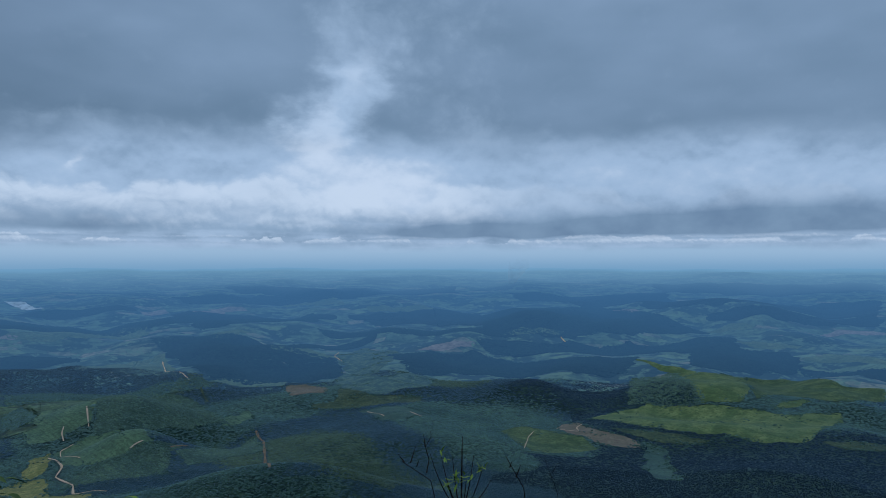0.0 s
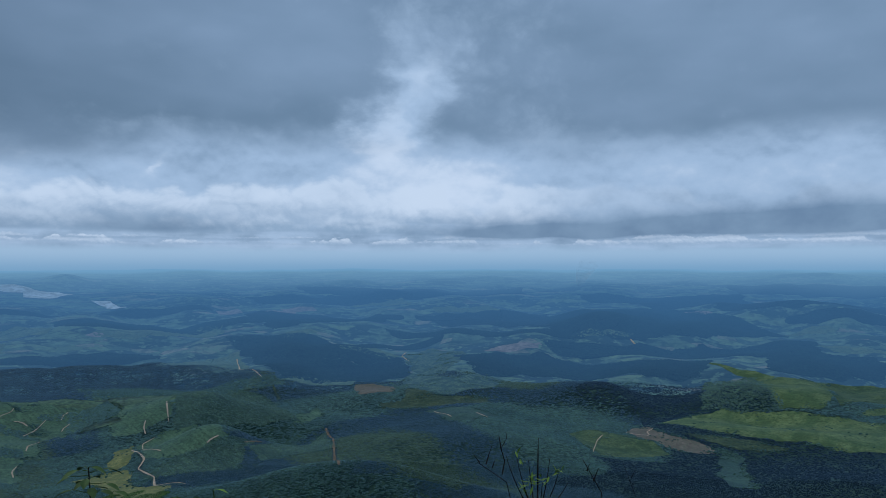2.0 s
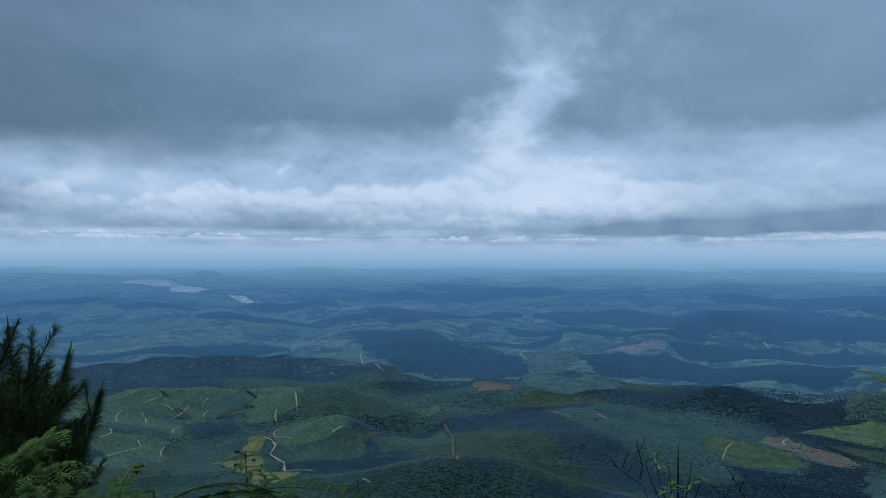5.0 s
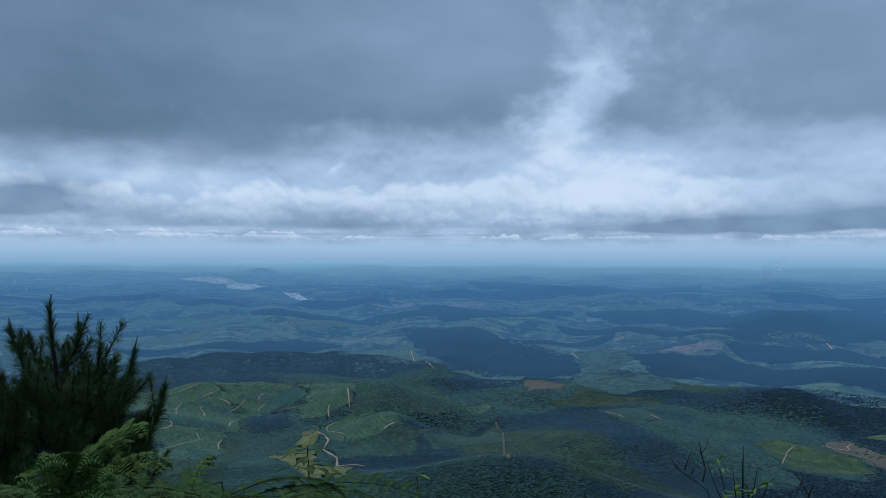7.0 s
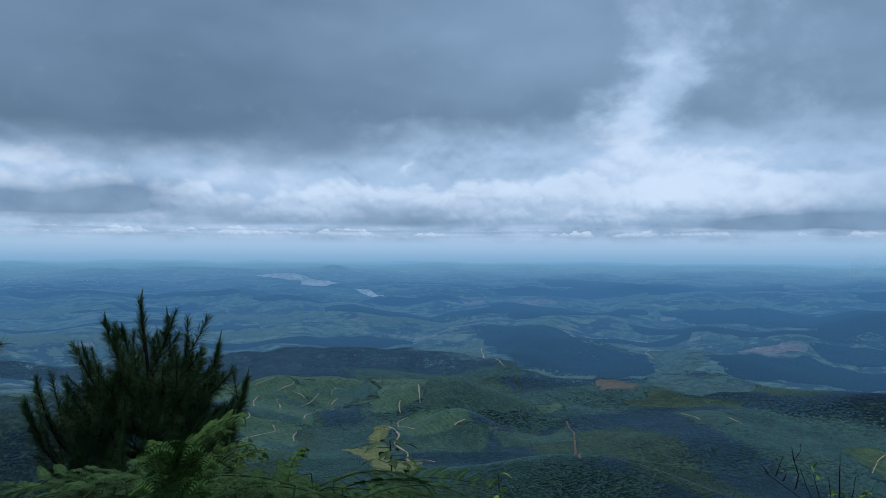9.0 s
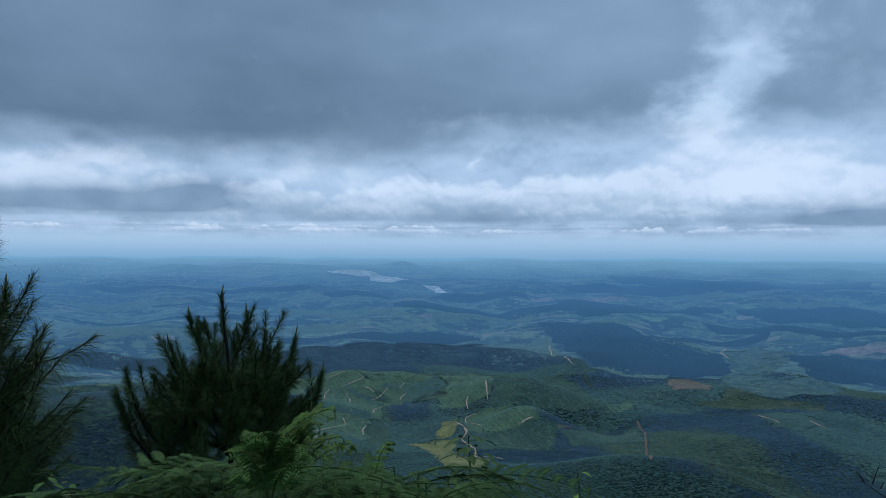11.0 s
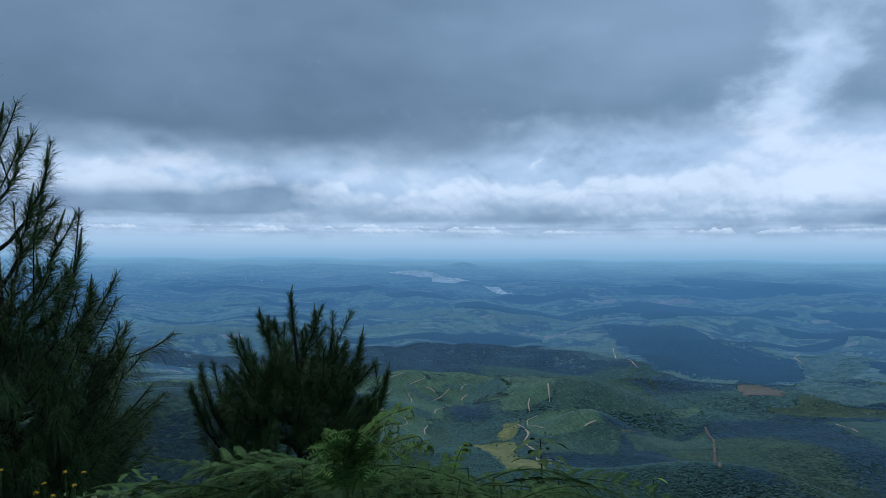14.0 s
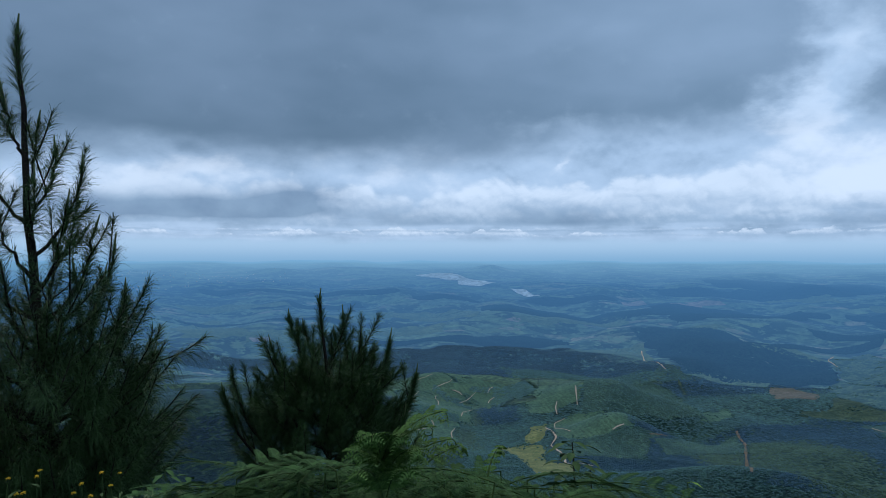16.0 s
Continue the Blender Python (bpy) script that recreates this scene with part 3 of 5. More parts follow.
patch("far_field", FAR_FIELD, "pale field on the far plain", [(-833, 3773), (-589, 3761), (-536, 3613), (-781, 3672)])
patch("far_field", FAR_FIELD, "pale field on the far plain", [(-410, 3526), (-103, 3658), (-71, 3524), (-376, 3469)])
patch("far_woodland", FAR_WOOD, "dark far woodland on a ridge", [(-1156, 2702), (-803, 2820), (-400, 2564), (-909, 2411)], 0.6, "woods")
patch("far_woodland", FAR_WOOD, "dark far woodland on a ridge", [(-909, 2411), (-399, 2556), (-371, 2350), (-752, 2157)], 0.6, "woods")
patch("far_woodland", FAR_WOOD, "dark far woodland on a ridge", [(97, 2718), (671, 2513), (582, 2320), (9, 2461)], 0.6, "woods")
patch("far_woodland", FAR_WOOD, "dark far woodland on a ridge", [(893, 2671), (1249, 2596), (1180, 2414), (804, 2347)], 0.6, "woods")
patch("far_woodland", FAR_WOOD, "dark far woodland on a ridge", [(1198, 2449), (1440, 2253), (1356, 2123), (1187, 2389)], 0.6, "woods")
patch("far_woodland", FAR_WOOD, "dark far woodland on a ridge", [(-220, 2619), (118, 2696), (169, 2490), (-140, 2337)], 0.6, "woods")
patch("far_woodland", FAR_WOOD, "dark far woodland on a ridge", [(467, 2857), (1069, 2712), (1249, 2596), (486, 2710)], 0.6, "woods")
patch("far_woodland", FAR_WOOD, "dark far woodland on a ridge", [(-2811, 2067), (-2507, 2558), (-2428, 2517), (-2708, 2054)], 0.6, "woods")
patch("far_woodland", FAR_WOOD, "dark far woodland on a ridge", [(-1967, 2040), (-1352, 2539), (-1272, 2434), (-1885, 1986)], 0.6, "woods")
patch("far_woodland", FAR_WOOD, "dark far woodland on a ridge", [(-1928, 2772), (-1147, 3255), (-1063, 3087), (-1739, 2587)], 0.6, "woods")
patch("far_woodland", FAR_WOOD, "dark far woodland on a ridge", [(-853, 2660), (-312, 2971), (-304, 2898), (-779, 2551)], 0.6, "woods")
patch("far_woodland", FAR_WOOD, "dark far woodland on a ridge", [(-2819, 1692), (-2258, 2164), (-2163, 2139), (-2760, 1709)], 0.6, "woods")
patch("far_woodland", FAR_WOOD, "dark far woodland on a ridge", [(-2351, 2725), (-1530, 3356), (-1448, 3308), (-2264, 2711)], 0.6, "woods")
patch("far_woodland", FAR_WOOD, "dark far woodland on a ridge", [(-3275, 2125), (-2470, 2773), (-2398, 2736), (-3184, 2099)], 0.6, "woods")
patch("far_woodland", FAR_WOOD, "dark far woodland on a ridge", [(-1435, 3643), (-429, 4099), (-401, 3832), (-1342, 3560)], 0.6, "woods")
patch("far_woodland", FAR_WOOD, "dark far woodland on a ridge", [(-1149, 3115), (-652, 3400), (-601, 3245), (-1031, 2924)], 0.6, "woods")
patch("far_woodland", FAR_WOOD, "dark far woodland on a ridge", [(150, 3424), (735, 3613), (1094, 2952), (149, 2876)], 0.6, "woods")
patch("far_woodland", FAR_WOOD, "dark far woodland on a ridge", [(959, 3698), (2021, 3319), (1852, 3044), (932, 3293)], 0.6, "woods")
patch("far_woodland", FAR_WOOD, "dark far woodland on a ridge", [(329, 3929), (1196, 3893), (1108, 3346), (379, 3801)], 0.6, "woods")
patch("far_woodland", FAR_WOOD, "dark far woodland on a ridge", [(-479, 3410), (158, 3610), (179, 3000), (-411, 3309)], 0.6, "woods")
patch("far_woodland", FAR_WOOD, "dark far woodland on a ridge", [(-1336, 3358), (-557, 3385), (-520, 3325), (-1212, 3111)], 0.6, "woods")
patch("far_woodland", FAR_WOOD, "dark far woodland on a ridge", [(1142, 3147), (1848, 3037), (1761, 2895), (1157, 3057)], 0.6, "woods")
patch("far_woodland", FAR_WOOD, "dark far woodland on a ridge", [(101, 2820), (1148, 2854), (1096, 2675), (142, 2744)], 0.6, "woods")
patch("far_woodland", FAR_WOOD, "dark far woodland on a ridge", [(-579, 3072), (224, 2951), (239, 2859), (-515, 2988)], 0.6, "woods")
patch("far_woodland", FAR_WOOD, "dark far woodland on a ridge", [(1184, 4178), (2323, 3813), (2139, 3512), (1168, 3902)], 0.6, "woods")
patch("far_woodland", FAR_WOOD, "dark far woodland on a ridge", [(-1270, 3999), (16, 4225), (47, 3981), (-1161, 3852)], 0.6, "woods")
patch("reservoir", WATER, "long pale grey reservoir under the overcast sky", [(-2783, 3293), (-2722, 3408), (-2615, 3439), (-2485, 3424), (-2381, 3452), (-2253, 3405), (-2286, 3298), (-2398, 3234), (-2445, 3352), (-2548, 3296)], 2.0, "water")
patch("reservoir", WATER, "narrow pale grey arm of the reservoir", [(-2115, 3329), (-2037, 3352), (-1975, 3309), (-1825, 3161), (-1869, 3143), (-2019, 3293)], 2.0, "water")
patch("bare_field", FAR_SOIL, "pale grey field on the far plain", [(-1650, 2554), (-1625, 2591), (-1578, 2592), (-1589, 2555)])
NURSERY = [
    ([(-999, 1935), (-888, 2078), (-635, 1720), (-798, 1606)], 3.6),
    ([(-892, 2079), (-743, 2037), (-570, 1799), (-643, 1705)], 3.6),
    ([(-709, 1344), (-563, 1475), (-539, 1337), (-688, 1256)], 3.2),
    ([(-556, 1447), (-481, 1752), (-398, 1531), (-515, 1387)], 3.2),
    ([(590, 2293), (740, 2261), (699, 1950), (501, 1998)], 4.0),
]
BELTS = [
    ([(-1120, 1662), (-1094, 1814), (-1005, 1728), (-1012, 1545)], 3.8, BROADLEAF),
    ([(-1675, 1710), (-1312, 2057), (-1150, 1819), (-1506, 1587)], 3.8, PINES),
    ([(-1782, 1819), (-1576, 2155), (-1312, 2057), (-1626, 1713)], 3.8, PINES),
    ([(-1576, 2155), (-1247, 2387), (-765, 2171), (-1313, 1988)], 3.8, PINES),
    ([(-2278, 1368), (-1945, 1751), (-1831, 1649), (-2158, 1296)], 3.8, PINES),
    ([(-1319, 1997), (-773, 2166), (-705, 2146), (-1155, 1811)], 4, BROADLEAF),
    ([(-1206, 1400), (-1081, 1459), (-1053, 1421), (-1176, 1365)], 3.6, BROADLEAF),
    ([(-1305, 1628), (-1173, 1590), (-1150, 1559), (-1287, 1606)], 3.6, BROADLEAF),
]
BELTS += [
    ([(-1542, 1721), (-1507, 1770), (-1471, 1728), (-1507, 1683)], 3.6, BROADLEAF),
    ([(-1052, 1279), (-933, 1248), (-890, 1191), (-1006, 1223)], 3.6, BROADLEAF),
    ([(-1190, 1670), (-1062, 1734), (-1044, 1705), (-1177, 1652)], 3.6, BROADLEAF),
    ([(-1218, 1580), (-1111, 1560), (-1091, 1533), (-1206, 1564)], 3.6, BROADLEAF),
    ([(-1125, 1379), (-1106, 1449), (-1096, 1435), (-1118, 1370)], 3.6, BROADLEAF),
]
track("dirt_road", TRACK, "pale dirt road straight up the hillside", [(-882, 1714), (-835, 1634)], 3.1)
track("dirt_road", TRACK, "short pale dirt road on the hill", [(-895, 1637), (-887, 1614), (-868, 1588)], 2.4)
track("dirt_road", TRACK, "pale dirt road round the hill foot", [(-850, 1497), (-762, 1391), (-749, 1342), (-678, 1273), (-644, 1210), (-610, 1225), (-588, 1215)], 3.5)
track("dirt_road", TRACK, "curving pale track on the round hill", [(-841, 1579), (-854, 1549), (-800, 1458), (-735, 1407)], 2.0)
track("dirt_road", TRACK, "short pale track on the hill", [(-622, 1434), (-632, 1420), (-636, 1408)], 3)
track("dirt_road", RED_TRACK, "reddish firebreak down the slope", [(-480, 1755), (-439, 1670), (-274, 1079)], 4.8)
track("dirt_road", RED_TRACK, "short red track by the dark hill", [(-570, 1446), (-550, 1490)], 3.4)
track("dirt_road", SCRUB, "grassy firebreak lane through the woods", [(-746, 2117), (-723, 2073), (-689, 2014)], 5)
track("dirt_road", TRACK, "pale track by the yellow field", [(-1004, 2468), (-899, 2232), (-836, 2192), (-793, 2148)], 3.4)
track("dirt_road", TRACK, "pale path across the paddock", [(206, 1727), (187, 1680), (165, 1558)], 2.0)
track("dirt_road", TRACK, "pale path by the bare field", [(267, 1764), (313, 1710), (317, 1771), (338, 1807)], 3)
track("dirt_road", TRACK, "short pale road far in the woods", [(456, 2899), (467, 2857)], 6)
track("dirt_road", TRACK, "pale bend of track by the valley", [(-426, 2725), (-425, 2612), (-390, 2563)], 3.4)
track("dirt_road", TRACK, "pale track by the clearing", [(-221, 1910), (-163, 1777)], 2.4)
track("dirt_road", TRACK, "pale track beyond the clearing", [(-102, 1829), (-71, 1772)], 3.5)
track("dirt_road", TRACK, "winding pale farm track between cane fields", [(-1091, 1256), (-1082, 1302), (-1065, 1340), (-1096, 1366)], 2.3)
track("dirt_road", TRACK, "winding pale farm track between cane fields", [(-1200, 1421), (-1284, 1518), (-1308, 1569)], 2.3)
track("dirt_road", TRACK, "winding pale farm track between cane fields", [(-1190, 1511), (-1211, 1540), (-1238, 1558), (-1251, 1579)], 2.3)
track("dirt_road", TRACK, "winding pale farm track between cane fields", [(-1164, 1322), (-1157, 1349), (-1160, 1361), (-1177, 1371)], 2.3)
track("dirt_road", TRACK, "winding pale farm track between cane fields", [(-1289, 1607), (-1272, 1649), (-1263, 1661), (-1270, 1678)], 2.3)
track("dirt_road", TRACK, "winding pale farm track between cane fields", [(-1164, 1570), (-1157, 1599), (-1161, 1627), (-1165, 1654)], 2.3)
track("dirt_road", TRACK, "winding pale farm track between cane fields", [(-1093, 1610), (-1102, 1628), (-1101, 1652)], 2.3)
track("dirt_road", TRACK, "winding pale farm track between cane fields", [(-1067, 1450), (-1089, 1486), (-1097, 1537)], 2.3)
track("dirt_road", TRACK, "winding pale farm track between cane fields", [(-987, 1306), (-1014, 1337), (-1026, 1369)], 2.3)
track("dirt_road", TRACK, "winding pale farm track between cane fields", [(-1366, 1622), (-1349, 1652), (-1340, 1679)], 2.3)
track("dirt_road", TRACK, "winding pale farm track between cane fields", [(-1132, 1666), (-1141, 1683), (-1138, 1701)], 2.3)
track("dirt_road", TRACK, "winding pale farm track between cane fields", [(-1231, 1628), (-1211, 1629), (-1187, 1617)], 2.3)
track("dirt_road", TRACK, "winding pale farm track between cane fields", [(-979, 1075), (-1001, 1111), (-999, 1125)], 2.3)
track("dirt_road", TRACK, "winding pale farm track between cane fields", [(-1034, 1186), (-1053, 1220)], 2.3)


# ---- woods: crowns by the ten thousand, apart from the open fields ----
def inside(c, x, y):
    """Which places lie in the field with corners c."""
    within = np.zeros(np.shape(x), bool)
    for (ax, ay), (bx, by) in zip(c, np.roll(c, -1, 0)):
        cross = (ay > y) != (by > y)
        within ^= cross & (x < ax + (y - ay) * (bx - ax) / (by - ay if by != ay else 1e-9))
    return within


def is_open(x, y):
    dx, dy = stray(x, y, 5.0)
    out = np.any([inside(c, x - dx, y - dy) for c, far, name in OPEN if far < 2600], 0)
    for line, wide in LANES:
        near = (np.abs(x - line[:, 0].mean()) < 200) & (np.abs(y - line[:, 1].mean()) < 200)
        gap = np.min(np.hypot(x[near, None] - line[None, :, 0], y[near, None] - line[None, :, 1]), 1)
        out[np.flatnonzero(near)[gap < 4 + wide]] = True
    return out


def crowns(name, mat, label, x, y, wide, tall, rng, pointed, sides=5, rings=2):
    """One mesh of many crowns: each a ragged ring low down, a shoulder and a top."""
    k = len(x)
    if not k:
        return None
    t = np.arange(sides) / sides * 2 * math.pi
    spin = rng.uniform(0, 6.3, (k, 1))
    size = 1.12 * wide * rng.uniform(0.7, 1.35, k)
    height = 0.64 * tall * rng.uniform(0.75, 1.25, k)
    z = land(x, y)
    rows = []
    for up, out in ((((0.15, 0.9), (0.55, 0.66)) if pointed else ((0.25, 0.85), (0.72, 0.8))) if rings == 2 else ((0.15, 1.0),)):
        rad = size[:, None] * out * rng.uniform(0.75, 1.25, (k, sides))
        rows.append(np.stack([x[:, None] + rad * np.cos(t + spin), y[:, None] + rad * np.sin(t + spin), z[:, None] + height[:, None] * up * rng.uniform(0.85, 1.15, (k, sides))], -1))
    top = np.stack([x + rng.normal(0, 0.1, k) * size, y + rng.normal(0, 0.1, k) * size, z + height], -1)[:, None]
    verts = np.concatenate([*rows, top], 1)
    f = []
    for i in range(sides):
        j = (i + 1) % sides
        if rings == 2:
            f += [(i, j, sides + j), (i, sides + j, sides + i)]
        f.append(((rings - 1) * sides + i, (rings - 1) * sides + j, rings * sides))
    faces = (np.array(f)[None] + (rings * sides + 1) * np.arange(k)[:, None, None]).reshape(-1, 3)
    return tagged(new(name, mesh_from(name, verts.reshape(-1, 3), faces, mat, True)), label, "woods", kind="stuff")


def make_woods():
    rng = np.random.default_rng(5)
    for low, high, gap, sides, rings in ((1020, 1450, 3.0, 4, 2), (1450, 1900, 4.4, 5, 1), (1900, 2330, 5.4, 5, 1)):
        k = int(0.5 * radians(104) * (high**2 - low**2) / (gap * gap))
        r = np.sqrt(rng.uniform(low**2, high**2, k))
        a = rng.uniform(-33, 71, k)
        x, y = -r * np.sin(np.radians(a)), r * np.cos(np.radians(a))
        farm = (a > 21 + (2300 - r) / 100) & (r > 1915 + 12 * np.sin(a))
        keep = ~is_open(x, y) & ~farm
        x, y, a, r = x[keep], y[keep], a[keep], r[keep]
        a = a + 1.6 * np.sin(r / 60) + 0.9 * np.sin(x / 23 + 1) + rng.normal(0, 0.3, len(x))
        kind = np.sin(x / 130 + 1.3 * np.sin(y / 210)) + np.sin(y / 150 + 1.1 * np.sin(x / 170) + 2) + rng.normal(0, 0.12, len(x))
        small = gap / 6.0
        # more sunlit-coloured crowns behind the near hill's crest
        kind = np.where((a > 3) & (a < 12.5) & (r > 1080) & (r < 1330 + 40 * np.sin(a * 1.7)), kind - 1.6, kind)
        # slopes under cloud shadow take the darkened pine colours
        shaded = ((a < -6 + 2 * np.sin(r / 40)) & ((r < 1540) | (kind < 0.3))) | (a > 49)
        kind = np.where((a > 11.5) & (a < 23) & (r < 1270), kind * 0.3 + 0.45, kind)
        kind = np.where((a > 27) & (a < 36) & (r < 1750), 1.0, kind)
        bush, lit = (kind > 0.35) & ~shaded, (kind < -1.15) & ~shaded
        pine_here = ~bush & ~lit & ~shaded
        crowns("shaded_pine_plantation", SHADED_PINES, "pine plantation coloured very dark as under cloud shadow", x[shaded], y[shaded], 3.3 * small, 3.2 * small**0.7, rng, True, sides, rings)
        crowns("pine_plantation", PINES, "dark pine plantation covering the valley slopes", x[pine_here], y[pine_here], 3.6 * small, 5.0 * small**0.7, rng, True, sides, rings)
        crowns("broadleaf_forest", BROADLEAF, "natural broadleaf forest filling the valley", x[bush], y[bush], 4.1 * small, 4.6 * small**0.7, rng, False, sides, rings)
        crowns("sunlit_woodland", LIT, "woodland on the slopes coloured lighter as if sunlit", x[lit], y[lit], 4.0 * small, 4.6 * small**0.7, rng, False, sides, rings)
    # belts of dark woodland in the farmland, and young trees planted close
    def planted(corners, gap):
        c = np.asarray(corners, float)
        low, high = c.min(0), c.max(0)
        x, y = rng.uniform(low[:, None], high[:, None], (2, int(np.prod(high - low) / (gap * gap))))
        keep = inside(c, x, y)
        dx, dy = stray(x[keep], y[keep], 5.0)
        return x[keep] + dx, y[keep] + dy

    for corners, gap, mat in BELTS:
        x, y = planted(corners, gap)
        crowns("wood_belt", mat, "dark belt of woodland between farm fields", x, y, 0.8 * gap, 1.2 * gap, rng, True, 5, 1)
    for corners, gap in NURSERY:
        x, y = planted(corners, gap)
        crowns("young_plantation", YOUNG_TREES, "young plantation of small dark green trees", x, y, 0.66 * gap, 1.15 * gap, rng, True, 4)
    # bushes dotted over the open fields
    xs, ys = [], []
    for c, far, name in OPEN:
        if far > 2900 or name == "far_woodland" or (far > 2300 and name != "scrub_valley"):
            continue
        scrub = name in ("scrub_valley", "rough_grazing")
        x, y = planted(c, 7.5 if scrub else 12.0)
        clump = np.sin(x / 23 + np.sin(y / 31)) + np.sin(y / 19 + np.sin(x / 27)) + rng.normal(0, 0.5, len(x))
        keep = clump > (0.75 if scrub else 1.5)
        xs.append(x[keep])
        ys.append(y[keep])
    # ragged hedges and tree clumps along the edges of the near fields
    for c, far, name in OPEN:
        if far < 2350 and name not in ("far_woodland", "fallow_slope"):
            edge = outline(c, int(np.hypot(*(c - np.roll(c, 1, 0)).T).sum() / 1.6))
            edge = edge + rng.normal(0, 4.0, edge.shape)
            clump = np.sin(edge[:, 0] / 17 + np.sin(edge[:, 1] / 23)) + np.sin(edge[:, 1] / 14) + rng.normal(0, 0.5, len(edge))
            xs.append(edge[clump > 0.4, 0])
            ys.append(edge[clump > 0.4, 1])
    # single trees over the far woods, so that their ridges are ragged
    for c, far, name in OPEN:
        if name == "far_woodland" and far < 3300:
            x, y = planted(c, 6.4)
            crowns("far_forest", FAR_PINES, "dark blue-green far forest on a ridge", x, y, 4.2, 7.0, rng, True, 4, 1)
    crowns("scattered_bushes", BROADLEAF, "dark bushes dotted over the open fields", np.concatenate(xs), np.concatenate(ys), 2.3, 3.6, rng, False, 5)


make_woods()


# ---- plants on the edge of the escarpment ----
BARK = material("pine_bark", ((0.028, 0.022, 0.018), (0.05, 0.038, 0.03), (0.02, 0.016, 0.013)), (0.12, 0.015), bump=0.006, bump_size=0.02)
NEEDLES = material("pine_needles", ((0.026, 0.054, 0.018), (0.050, 0.092, 0.027)), (0.35, 0.04), rough=0.5, islands=0.3, specular=0.13)
YOUNG = material("young_needles", ((0.06, 0.085, 0.025), (0.085, 0.11, 0.035)), (0.5, 0.05), rough=0.5, islands=0.3, specular=0.25)
FROND = material("bracken_leaf", ((0.0258, 0.0619, 0.0200), (0.0482, 0.0963, 0.0280), (0.0155, 0.0396, 0.0140)), (0.18, 0.03), rough=0.75, islands=0.4, specular=0.07)
FRESH = material("fresh_bracken_leaf", ((0.0588, 0.1161, 0.0260), (0.0882, 0.1548, 0.0360), (0.0420, 0.0860, 0.0200)), (0.15, 0.03), rough=0.75, islands=0.35, specular=0.07)
STALK = material("green_stalk", ((0.04, 0.072, 0.018), (0.06, 0.095, 0.024)), (0.1, 0.02), rough=0.7, specular=0.1)
LEAF = material("dark_leaf", ((0.035, 0.07, 0.022), (0.06, 0.11, 0.03), (0.025, 0.05, 0.015)), (0.1, 0.02), rough=0.65, islands=0.2, specular=0.12)
LIME = material("lime_leaf", ((0.10, 0.19, 0.03), (0.15, 0.25, 0.045)), (0.1, 0.02), rough=0.65, islands=0.3, specular=0.12)
TWIG = material("dead_wood", ((0.022, 0.018, 0.016), (0.045, 0.038, 0.034)), (0.05, 0.01), rough=0.9)
YELLOW = material("yellow_petals", ((0.55, 0.30, 0.008), (0.62, 0.38, 0.02)), (0.03, 0.006), rough=0.6, islands=0.2)
BUD = material("pale_bud", ((0.22, 0.27, 0.12), (0.30, 0.34, 0.18)), (0.03, 0.006), rough=0.7)


def at(bearing, far, z):
    """A place by its bearing to the left of north, its distance from the camera's mean place and its height."""
    a = radians(bearing)
    return np.array([-0.19 - far * math.sin(a), 0.25 + far * math.cos(a), z])


def ahead_of(bearing, far, z):
    """The same from the camera's first place."""
    a = radians(bearing)
    return np.array([-far * math.sin(a), ARM + far * math.cos(a), z])


def foot(p):
    return np.array([p[0], p[1], float(land(p[0], p[1]))])


